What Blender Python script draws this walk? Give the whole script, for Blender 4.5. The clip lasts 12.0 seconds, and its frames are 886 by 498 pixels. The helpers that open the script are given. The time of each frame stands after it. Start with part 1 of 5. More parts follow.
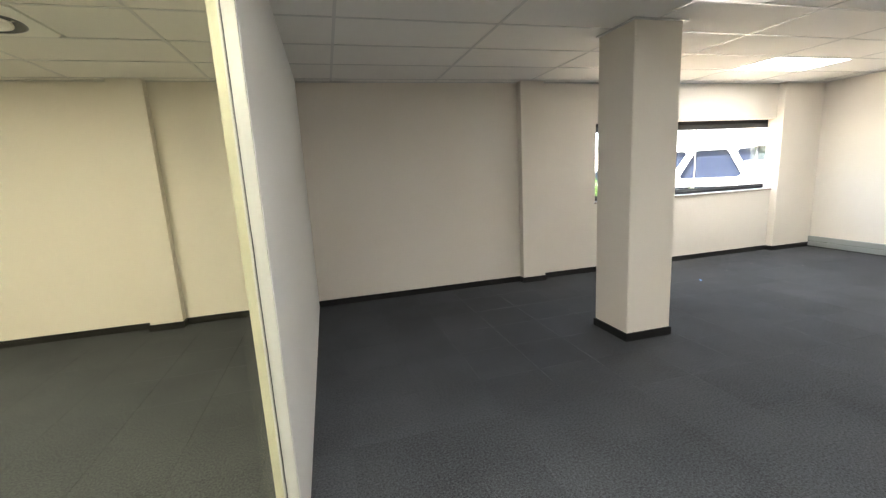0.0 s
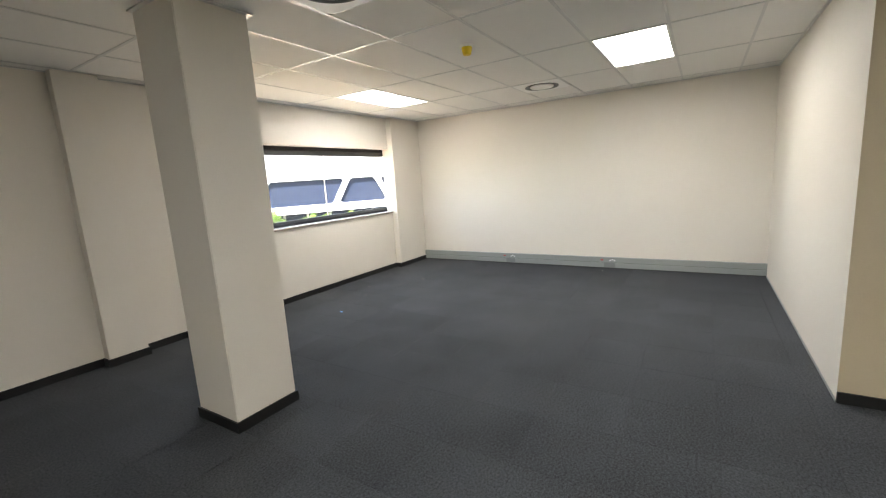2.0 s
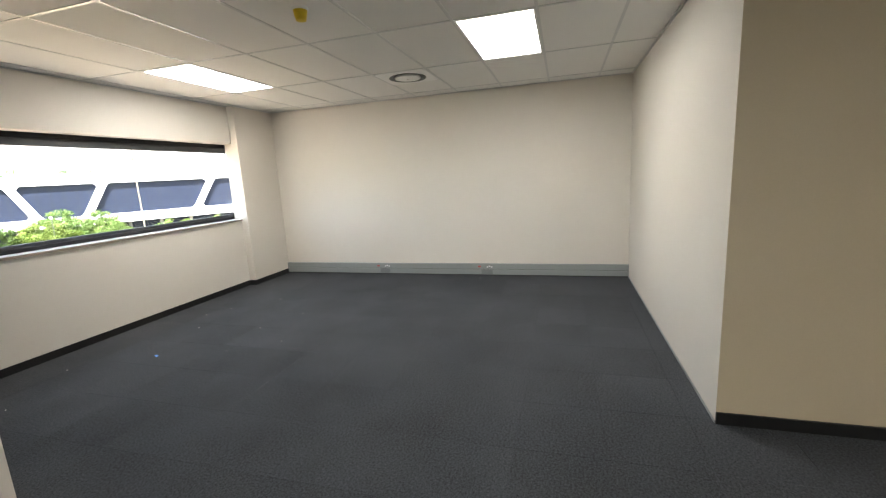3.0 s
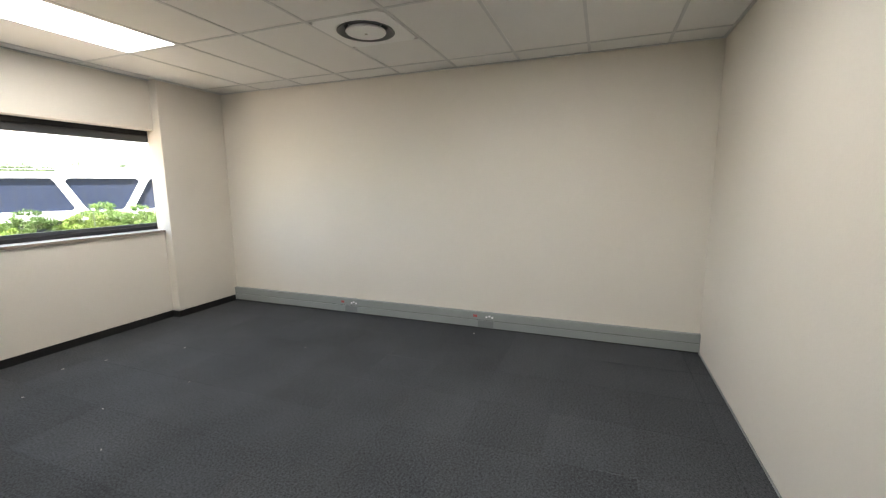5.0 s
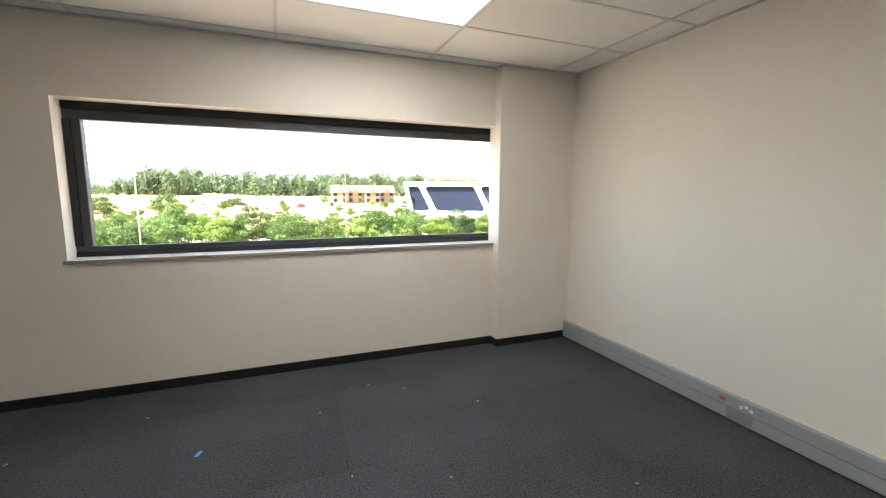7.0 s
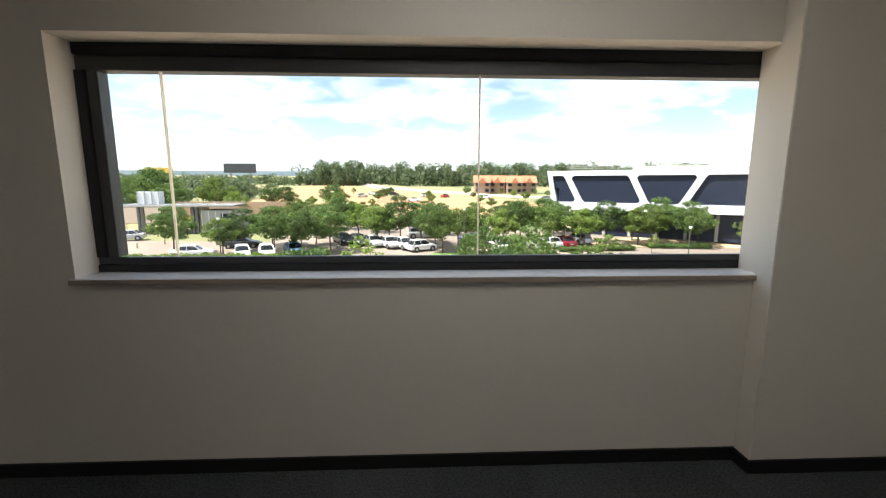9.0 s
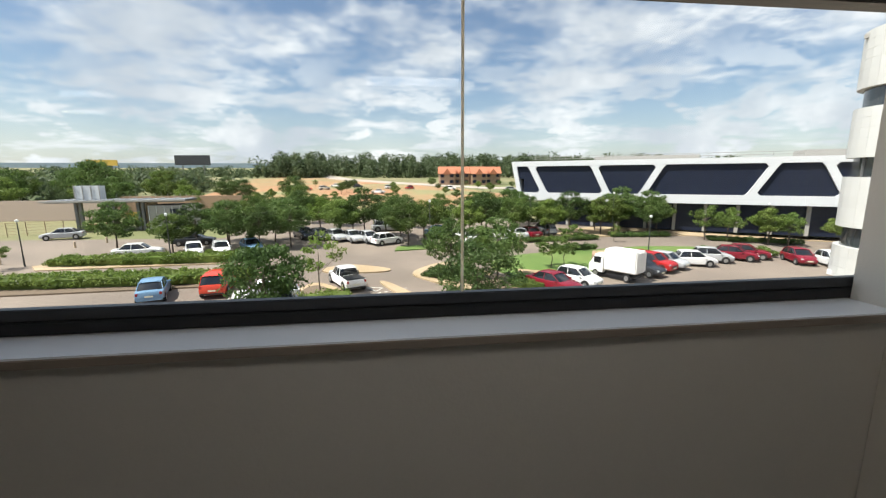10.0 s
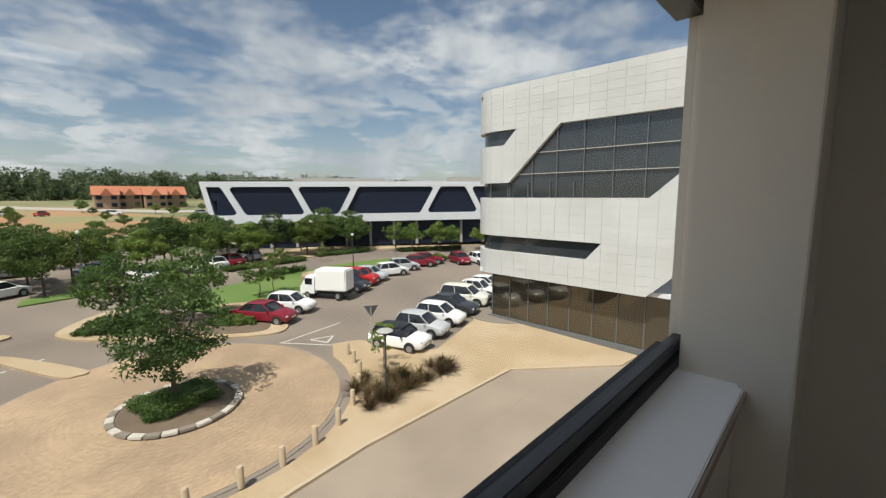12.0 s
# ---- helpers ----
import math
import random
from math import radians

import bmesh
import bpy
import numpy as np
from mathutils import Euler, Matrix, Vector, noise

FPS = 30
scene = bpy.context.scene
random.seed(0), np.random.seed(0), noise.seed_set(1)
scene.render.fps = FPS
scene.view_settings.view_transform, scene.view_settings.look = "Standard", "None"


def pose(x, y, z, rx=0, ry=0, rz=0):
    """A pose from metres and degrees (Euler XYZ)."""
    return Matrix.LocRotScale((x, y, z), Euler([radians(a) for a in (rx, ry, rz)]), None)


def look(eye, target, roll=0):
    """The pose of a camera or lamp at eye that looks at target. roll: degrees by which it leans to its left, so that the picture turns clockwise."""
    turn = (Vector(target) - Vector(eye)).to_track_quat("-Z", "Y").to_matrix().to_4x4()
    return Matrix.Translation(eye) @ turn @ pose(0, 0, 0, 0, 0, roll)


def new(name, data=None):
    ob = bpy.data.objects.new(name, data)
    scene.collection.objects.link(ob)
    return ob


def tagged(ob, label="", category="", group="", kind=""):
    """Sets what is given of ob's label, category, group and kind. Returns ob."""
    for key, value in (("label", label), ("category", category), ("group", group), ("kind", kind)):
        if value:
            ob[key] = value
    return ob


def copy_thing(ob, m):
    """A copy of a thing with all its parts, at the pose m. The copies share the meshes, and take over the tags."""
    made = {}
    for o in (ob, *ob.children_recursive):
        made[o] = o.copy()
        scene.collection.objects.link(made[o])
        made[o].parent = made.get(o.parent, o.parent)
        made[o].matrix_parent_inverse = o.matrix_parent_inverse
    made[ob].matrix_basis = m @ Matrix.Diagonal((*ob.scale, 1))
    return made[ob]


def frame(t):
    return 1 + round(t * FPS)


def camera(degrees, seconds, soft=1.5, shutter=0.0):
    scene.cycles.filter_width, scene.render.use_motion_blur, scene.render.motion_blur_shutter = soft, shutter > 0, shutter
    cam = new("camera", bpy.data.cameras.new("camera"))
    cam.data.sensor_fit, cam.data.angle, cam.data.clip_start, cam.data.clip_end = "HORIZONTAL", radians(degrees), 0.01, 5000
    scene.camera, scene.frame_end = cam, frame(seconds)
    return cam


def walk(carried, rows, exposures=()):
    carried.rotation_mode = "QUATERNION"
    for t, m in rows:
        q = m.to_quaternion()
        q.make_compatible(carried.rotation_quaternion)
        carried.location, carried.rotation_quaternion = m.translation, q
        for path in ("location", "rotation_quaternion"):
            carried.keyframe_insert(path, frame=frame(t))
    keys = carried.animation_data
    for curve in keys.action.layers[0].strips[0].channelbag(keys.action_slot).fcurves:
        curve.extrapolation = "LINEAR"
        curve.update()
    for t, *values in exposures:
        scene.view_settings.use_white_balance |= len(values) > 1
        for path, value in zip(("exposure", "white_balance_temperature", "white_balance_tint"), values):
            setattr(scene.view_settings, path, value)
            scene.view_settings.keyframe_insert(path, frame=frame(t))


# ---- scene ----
cam = camera(93.7, 12.0, soft=1.2)
PATH = [
    (0, (0.722, -0.047, 1.586), (1.232, 1.853, 1.226), -3.1),
    (0.5, (0.962, -0.006, 1.575), (1.815, 1.769, 1.227), -3.1),
    (1, (1.203, 0.181, 1.563), (2.382, 1.761, 1.23), -3.3),
    (1.5, (1.477, 0.322, 1.56), (2.936, 1.649, 1.232), -3.5),
    (2, (1.813, 0.392, 1.571), (3.482, 1.443, 1.24), -3.7),
    (2.5, (2.173, 0.461, 1.544), (3.982, 1.244, 1.204), -3.5),
    (3, (2.586, 0.486, 1.56), (4.473, 1.043, 1.204), -3.2),
    (3.2, (2.759, 0.47, 1.549), (4.665, 0.962, 1.193), -3.0),
    (4.8, (4.362, 0.451, 1.528), (6.24, 1.068, 1.224), -0.5),
    (5, (4.524, 0.498, 1.53), (6.371, 1.204, 1.226), -0.5),
    (5.5, (4.967, 0.67, 1.534), (6.674, 1.673, 1.249), 0.1),
    (6, (5.351, 0.914, 1.525), (6.815, 2.247, 1.244), 0.1),
    (6.5, (5.646, 1.246, 1.524), (6.768, 2.878, 1.25), 0.3),
    (7, (5.897, 1.596, 1.519), (6.623, 3.441, 1.257), 0.2),
    (7.5, (6.033, 1.985, 1.493), (6.434, 3.929, 1.25), 0.4),
    (7.7, (6.062, 2.13, 1.484), (6.356, 4.094, 1.248), 0.4),
    (9.3, (6.198, 3.525, 1.505), (6.276, 5.495, 1.178), 0.1),
    (9.5, (6.203, 3.724, 1.506), (6.309, 5.693, 1.17), 0.0),
    (10, (6.239, 4.133, 1.498), (6.481, 6.088, 1.148), -0.3),
    (10.5, (6.256, 4.508, 1.505), (6.713, 6.423, 1.153), -0.3),
    (11, (6.323, 4.824, 1.524), (7.056, 6.655, 1.193), -0.3),
    (11.5, (6.488, 5.009, 1.54), (7.564, 6.668, 1.241), -0.3),
    (12, (6.595, 5.104, 1.554), (8.03, 6.472, 1.293), -0.4),
]
EXPOSURES = [(0, 4.3), (1.0, 4.2), (2, 3.95), (3, 3.65), (5, 3.45), (7.7, 3.05), (9.3, 1.3), (9.6, 1.0), (10, 0.82), (10.5, 0.62), (11, 0.45), (12, 0.22)]
walk(cam, [(t, look(eye, target, roll)) for t, eye, target, roll in PATH], EXPOSURES)

# ---- world and light ----
G = -8.0          # level of the road outside
SUN = Vector((-0.50, -0.14, 0.86)).normalized()
world = bpy.data.worlds.new("world")
scene.world = world
world.use_nodes = True
wn, wl = world.node_tree.nodes, world.node_tree.links
bg = wn["Background"]
sky = wn.new("ShaderNodeTexSky")
sky.sky_type, sky.sun_disc = "NISHITA", False
sky.sun_elevation = math.asin(SUN.z)
sky.sun_rotation = math.atan2(SUN.x, SUN.y)
wc = wn.new("ShaderNodeTexCoord")
sep = wn.new("ShaderNodeSeparateXYZ")
wl.new(wc.outputs["Generated"], sep.inputs[0])


def wmath(op, a, b=None, clamp=False):
    n = wn.new("ShaderNodeMath")
    n.operation, n.use_clamp = op, clamp
    for i, v in enumerate((a, b)):
        if v is None:
            continue
        if isinstance(v, (int, float)):
            n.inputs[i].default_value = v
        else:
            wl.new(v, n.inputs[i])
    return n.outputs[0]


up = wmath("ADD", wmath("MAXIMUM", sep.outputs[2], 0.0), 0.13)
comb = wn.new("ShaderNodeCombineXYZ")
wl.new(wmath("DIVIDE", sep.outputs[0], up), comb.inputs[0])
wl.new(wmath("DIVIDE", sep.outputs[1], up), comb.inputs[1])


def wnoise(vec, scale, detail, rough):
    n = wn.new("ShaderNodeTexNoise")
    n.inputs["Scale"].default_value, n.inputs["Detail"].default_value, n.inputs["Roughness"].default_value = scale, detail, rough
    wl.new(vec, n.inputs["Vector"])
    return n.outputs["Fac"]


def wramp(fac, a, b):
    n = wn.new("ShaderNodeMapRange")
    n.interpolation_type = "SMOOTHSTEP"
    n.inputs["From Min"].default_value, n.inputs["From Max"].default_value = a, b
    wl.new(fac, n.inputs["Value"])
    return n.outputs["Result"]


high = wramp(wnoise(comb.outputs[0], 1.15, 9, 0.62), 0.41, 0.61)
low_band = wmath("SUBTRACT", 1.0, wramp(sep.outputs[2], 0.05, 0.34))
flat = wn.new("ShaderNodeMapping")
flat.inputs["Scale"].default_value = (1.0, 1.0, 2.2)
wl.new(wc.outputs["Generated"], flat.inputs["Vector"])
puffs = wramp(wnoise(flat.outputs["Vector"], 6.0, 9, 0.58), 0.49, 0.57)
haze = wmath("MULTIPLY", wmath("SUBTRACT", 1.0, wramp(sep.outputs[2], 0.0, 0.2)), 0.38)
cover = wmath("MAXIMUM", wmath("MAXIMUM", wmath("MULTIPLY", high, 0.95), wmath("MULTIPLY", puffs, low_band)), haze)
tone = wramp(wnoise(wc.outputs["Generated"], 5.0, 6, 0.6), 0.35, 0.7)
cloud = wn.new("ShaderNodeMix")
cloud.data_type = "RGBA"
cloud.inputs["A"].default_value, cloud.inputs["B"].default_value = (5.0, 5.4, 6.0, 1), (8.5, 8.6, 8.7, 1)
wl.new(tone, cloud.inputs["Factor"])
wmix = wn.new("ShaderNodeMix")
wmix.data_type = "RGBA"
wl.new(cover, wmix.inputs["Factor"])
wl.new(sky.outputs[0], wmix.inputs["A"])
wl.new(cloud.outputs["Result"], wmix.inputs["B"])
wl.new(wmix.outputs["Result"], bg.inputs["Color"])
bg.inputs["Strength"].default_value = 0.082

sun = new("sun", bpy.data.lights.new("sun", "SUN"))
sun.data.energy, sun.data.angle, sun.data.color = 5.0, radians(0.5), (1.0, 0.95, 0.87)
sun.matrix_world = look(SUN * 60, (0, 0, 0))

# ---- materials ----


def mat(name, base, rough=0.6, var=0.12, scale=3.0, fine=60.0, bump=0.0, metal=0.0, rand=0.0, spec=0.5, tint=None, tint_scale=0.6, grain=1.0, crisp=0.5):
    """A surface with mottling at two scales, fine relief and, where rand is given, a shade of its own for each piece."""
    m = bpy.data.materials.new(name)
    m.use_nodes = True
    n, l = m.node_tree.nodes, m.node_tree.links
    b = n["Principled BSDF"]
    b.inputs["Roughness"].default_value, b.inputs["Metallic"].default_value = rough, metal
    b.inputs["Specular IOR Level"].default_value = spec
    co = n.new("ShaderNodeTexCoord")
    geo = n.new("ShaderNodeNewGeometry")

    def tex(s, d, q=0.5):
        t = n.new("ShaderNodeTexNoise")
        t.inputs["Roughness"].default_value = q
        t.inputs["Scale"].default_value, t.inputs["Detail"].default_value = s, d
        l.new(geo.outputs["Position"], t.inputs["Vector"])
        return t.outputs["Fac"]

    def math_(op, a, c):
        t = n.new("ShaderNodeMath")
        t.operation = op
        for i, v in enumerate((a, c)):
            if isinstance(v, (int, float)):
                t.inputs[i].default_value = v
            else:
                l.new(v, t.inputs[i])
        return t.outputs[0]

    big, small = tex(scale, 5), tex(fine, 3, crisp)
    f = math_("ADD", math_("MULTIPLY", math_("SUBTRACT", big, 0.5), 2 * var), math_("MULTIPLY", math_("SUBTRACT", small, 0.5), 1.6 * var * grain))
    if rand:
        info = n.new("ShaderNodeObjectInfo")
        f = math_("ADD", f, math_("MULTIPLY", math_("SUBTRACT", info.outputs["Random"], 0.5), 2 * rand))
        f = math_("ADD", f, math_("MULTIPLY", math_("SUBTRACT", geo.outputs["Random Per Island"], 0.5), rand))
    f = math_("ADD", f, 1.0)
    colour = n.new("ShaderNodeMix")
    colour.data_type = "RGBA"
    colour.inputs["A"].default_value = (*base, 1)
    colour.inputs["B"].default_value = (*(tint or base), 1)
    mr = n.new("ShaderNodeMapRange")
    mr.inputs["From Min"].default_value, mr.inputs["From Max"].default_value = 0.42, 0.62
    l.new(tex(tint_scale, 6), mr.inputs["Value"])
    l.new(mr.outputs["Result"], colour.inputs["Factor"])
    vm = n.new("ShaderNodeVectorMath")
    vm.operation = "SCALE"
    l.new(colour.outputs["Result"], vm.inputs[0])
    l.new(f, vm.inputs["Scale"])
    l.new(vm.outputs[0], b.inputs["Base Color"])
    if bump:
        bp = n.new("ShaderNodeBump")
        bp.inputs["Strength"].default_value, bp.inputs["Distance"].default_value = min(1.0, bump), 0.01
        l.new(math_("ADD", small, math_("MULTIPLY", big, 0.4)), bp.inputs["Height"])
        l.new(bp.outputs[0], b.inputs["Normal"])
    return m


def glow(name, colour, strength):
    m = bpy.data.materials.new(name)
    m.use_nodes = True
    b = m.node_tree.nodes["Principled BSDF"]
    b.inputs["Base Color"].default_value = (0.9, 0.9, 0.9, 1)
    b.inputs["Emission Color"].default_value, b.inputs["Emission Strength"].default_value = (*colour, 1), strength
    return m


def glass(name, colour, rough=0.0):
    m = bpy.data.materials.new(name)
    m.use_nodes = True
    n, l = m.node_tree.nodes, m.node_tree.links
    tr, gl, mx = n.new("ShaderNodeBsdfTransparent"), n.new("ShaderNodeBsdfGlossy"), n.new("ShaderNodeMixShader")
    tr.inputs["Color"].default_value = (*colour, 1)
    gl.inputs["Roughness"].default_value = rough
    mx.inputs[0].default_value = 0.025
    l.new(tr.outputs[0], mx.inputs[1])
    l.new(gl.outputs[0], mx.inputs[2])
    l.new(mx.outputs[0], n["Material Output"].inputs["Surface"])
    return m


def leafy(name, base, tint):
    """Leaves: shaded leaf by leaf, letting some light through."""
    m = mat(name, base, rough=0.55, var=0.25, scale=0.6, fine=5.0, rand=0.3, spec=0.25, tint=tint, tint_scale=0.35)
    n, l = m.node_tree.nodes, m.node_tree.links
    b = n["Principled BSDF"]
    t, a = n.new("ShaderNodeBsdfTranslucent"), n.new("ShaderNodeMixShader")
    a.inputs[0].default_value = 0.42
    l.new(b.inputs["Base Color"].links[0].from_socket, t.inputs["Color"])
    l.new(b.outputs[0], a.inputs[1])
    l.new(t.outputs[0], a.inputs[2])
    l.new(a.outputs[0], n["Material Output"].inputs["Surface"])
    return m


WALL = mat("cream_wall_paint", (0.735, 0.687, 0.612), 0.65, 0.025, 1.2, 90, 0.1, tint=(0.715, 0.662, 0.583), tint_scale=0.5)
# Wall paint with the dim yellow light on the return wall put in.
WALL_DIM_YELLOW = mat("wall_paint_dim_yellow_light", (0.56, 0.475, 0.335), 0.65, 0.03, 1.2, 90, 0.1, tint=(0.53, 0.445, 0.31), tint_scale=0.5)
WHITE = mat("white_paint", (0.80, 0.79, 0.76), 0.5, 0.02, 2, 80, 0.05)
SILL = mat("white_sill_board", (0.86, 0.87, 0.88), 0.22, 0.02, 3, 120, 0.02)
LIP = mat("sill_edge_wood", (0.33, 0.27, 0.22), 0.5, 0.08, 4, 60)
SKIRT = mat("black_skirting", (0.012, 0.012, 0.012), 0.4, 0.15, 4, 80)
CARPET = mat("charcoal_carpet", (0.053, 0.057, 0.062), 0.9, 0.3, 2.0, 80, 0.02, rand=0.085, spec=0.15, tint=(0.058, 0.062, 0.067), grain=9.0, crisp=0.95)
UNDER = mat("floor_screed", (0.03, 0.03, 0.03), 0.95)
CEIL = mat("ceiling_board", (0.80, 0.79, 0.765), 0.8, 0.02, 2, 150, 0.1, rand=0.015)
GRID = mat("ceiling_grid_metal", (0.62, 0.62, 0.61), 0.3, 0.03, metal=0.3)
GREY = mat("grey_trunking", (0.30, 0.32, 0.305), 0.4, 0.05, 3, 60)
GREY_D = mat("grey_trunking_joint", (0.21, 0.225, 0.22), 0.45, 0.05)
RED_P = mat("red_plastic", (0.50, 0.10, 0.10), 0.4)
WHITE_P = mat("white_plastic", (0.85, 0.85, 0.84), 0.35, 0.02)
YELLOW_P = mat("yellow_plastic", (0.80, 0.58, 0.02), 0.4, 0.05)
BLUE_P = mat("blue_plastic", (0.05, 0.28, 0.75), 0.4)
CHROME = mat("chrome", (0.75, 0.75, 0.75), 0.12, 0.02, metal=1.0)
FRAME = mat("dark_window_aluminium", (0.026, 0.026, 0.028), 0.55, 0.15, 5, 90, spec=0.25)
BEAD = mat("grey_glazing_bead", (0.042, 0.044, 0.046), 0.45, 0.1, 5, 90)
ALU = mat("pale_aluminium", (0.50, 0.50, 0.43), 0.4, 0.05, 3, 90, metal=0.2)
SEAL = leafy("pale_silicone", (0.80, 0.76, 0.66), (0.74, 0.70, 0.60))
SEAL.node_tree.nodes["Mix Shader"].inputs[0].default_value = 0.7
PANE = glass("window_glass", (0.95, 0.965, 0.96))
FILM = glass("yellow_tinted_glass", (0.972, 0.955, 0.82))
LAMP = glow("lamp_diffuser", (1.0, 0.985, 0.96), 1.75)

ASPHALT = mat("sunworn_asphalt", (0.185, 0.150, 0.122), 0.9, 0.14, 0.25, 8, 0.3, grain=1.6, tint=(0.235, 0.19, 0.152), tint_scale=0.12)
PAVER = mat("tan_pavers", (0.38, 0.28, 0.165), 0.85, 0.1, 0.5, 6, 0.3, grain=2.5, tint=(0.43, 0.33, 0.215), tint_scale=0.25)
PAVER_D = mat("brown_pavers", (0.32, 0.228, 0.145), 0.85, 0.16, 0.6, 6, 0.4, tint=(0.40, 0.285, 0.18), tint_scale=0.3, grain=2.5)
KERB = mat("concrete_kerb", (0.46, 0.36, 0.25), 0.85, 0.1, 1, 20)
LAWN = mat("lawn", (0.10, 0.17, 0.035), 0.9, 0.25, 0.5, 8, 0.5, tint=(0.14, 0.2, 0.05), tint_scale=0.2)
VELD = mat("dry_grassland", (0.16, 0.17, 0.07), 0.95, 0.25, 0.02, 1.5, 0.4, tint=(0.26, 0.22, 0.12), tint_scale=0.012)
SOIL = mat("orange_soil", (0.36, 0.19, 0.095), 0.95, 0.25, 0.06, 2, 0.4, tint=(0.23, 0.22, 0.10), tint_scale=0.035)
MULCH = mat("brown_mulch", (0.15, 0.11, 0.075), 0.95, 0.3, 1, 14, 0.6)
PAINT = mat("worn_road_paint", (0.52, 0.50, 0.45), 0.85, 0.2, 1.5, 12, grain=3.0)
BARK = mat("bark", (0.10, 0.075, 0.055), 0.9, 0.25, 3, 30, 0.7)
LEAF_D = leafy("dark_leaves", (0.075, 0.125, 0.034), (0.105, 0.16, 0.044))
LEAF_H = leafy("deep_green_leaves", (0.052, 0.092, 0.026), (0.078, 0.122, 0.036))
LEAF_M = leafy("mid_leaves", (0.11, 0.17, 0.04), (0.145, 0.2, 0.05))
LEAF_L = leafy("light_leaves", (0.15, 0.22, 0.045), (0.19, 0.25, 0.06))
LEAF_FAR = leafy("far_leaves", (0.08, 0.115, 0.055), (0.11, 0.14, 0.066))
FLAX = leafy("brown_flax_leaves", (0.10, 0.065, 0.035), (0.14, 0.10, 0.045))
CLAD = mat("white_tile_cladding", (0.57, 0.575, 0.565), 0.55, 0.06, 0.35, 12, rand=0.03, tint=(0.52, 0.52, 0.505), tint_scale=0.25)
CLAD_J = mat("cladding_joint", (0.49, 0.49, 0.475), 0.8)
DRIVE = mat("grey_brown_drive_pavers", (0.27, 0.215, 0.165), 0.88, 0.12, 0.7, 9, 0.4, tint=(0.31, 0.25, 0.19), tint_scale=0.25)
DARKGLASS = mat("dark_mirror_glass", (0.03, 0.036, 0.042), 0.06, 0.05, spec=1.0)
BLUEGLASS = mat("dark_louvre_cladding", (0.011, 0.016, 0.034), 0.45, 0.1, 0.4, 6, spec=0.25)
BROWNGLASS = mat("bronze_glass", (0.10, 0.085, 0.06), 0.03, 0.05, spec=1.0, metal=0.55)
MULL = mat("grey_mullion", (0.13, 0.135, 0.14), 0.4)
BOXWHITE = mat("white_render", (0.64, 0.65, 0.67), 0.6, 0.03, 0.2, 6)
CONC = mat("grey_concrete", (0.36, 0.35, 0.33), 0.85, 0.1, 0.5, 10)
ROOFRED = mat("red_roof_tiles", (0.42, 0.16, 0.085), 0.85, 0.15, 0.3, 3, rand=0.1)
BRICKWALL = mat("brown_brick_wall", (0.36, 0.24, 0.16), 0.85, 0.12, 0.3, 4)
POLE = mat("dark_green_pole", (0.045, 0.05, 0.045), 0.5, 0.1)
STONE_D = mat("dark_kerb_stone", (0.22, 0.185, 0.15), 0.85, 0.1)
RUBBER = mat("tyre_rubber", (0.014, 0.014, 0.014), 0.8, 0.1)
RIM = mat("alloy_rim", (0.45, 0.46, 0.47), 0.3, 0.03, metal=0.8)
CARGLASS = mat("car_glass", (0.012, 0.014, 0.017), 0.05, 0.02, spec=0.8)
LENS = mat("headlight_lens", (0.62, 0.64, 0.66), 0.12, 0.02)
TAIL = mat("tail_light_lens", (0.35, 0.02, 0.02), 0.15, 0.02)
PLATE = mat("number_plate", (0.75, 0.72, 0.55), 0.4, 0.02)
TRIM = mat("black_car_plastic", (0.02, 0.02, 0.02), 0.6, 0.05)
CANVAS = mat("white_truck_box", (0.80, 0.79, 0.76), 0.55, 0.03, 1, 20)
CARPAINT = {}
for _n, _c in {"white": (0.78, 0.78, 0.77), "silver": (0.45, 0.46, 0.47), "red": (0.42, 0.02, 0.02), "maroon": (0.20, 0.012, 0.025), "charcoal": (0.035, 0.038, 0.045),
               "blue": (0.16, 0.28, 0.42), "orange_red": (0.60, 0.055, 0.025), "cream": (0.72, 0.70, 0.62), "black": (0.012, 0.012, 0.013)}.items():
    CARPAINT[_n] = mat(_n + "_car_paint", _c, 0.25, 0.02, 1, 20, spec=0.6)

# ---- mesh helpers ----


def box(bm, x0, x1, y0, y1, z0, z1, bevel=0.0):
    r = bmesh.ops.create_cube(bm, size=1, matrix=Matrix.Translation(((x0 + x1) / 2, (y0 + y1) / 2, (z0 + z1) / 2)) @ Matrix.Diagonal((x1 - x0, y1 - y0, z1 - z0, 1)))
    if bevel:
        edges = {e for v in r["verts"] for e in v.link_edges}
        bmesh.ops.bevel(bm, geom=list(edges), offset=bevel, segments=2, affect="EDGES")
    return bm


def boxes(*rows, bevel=0.0):
    bm = bmesh.new()
    for r in rows:
        box(bm, *r, bevel=bevel)
    return bm


def rod(bm, a, b, r0, r1=None, seg=10):
    a, b = Vector(a), Vector(b)
    d = b - a
    m = Matrix.Translation((a + b) / 2) @ d.to_track_quat("Z", "Y").to_matrix().to_4x4()
    bmesh.ops.create_cone(bm, cap_ends=True, segments=seg, radius1=r0, radius2=r0 if r1 is None else r1, depth=d.length, matrix=m)
    return bm


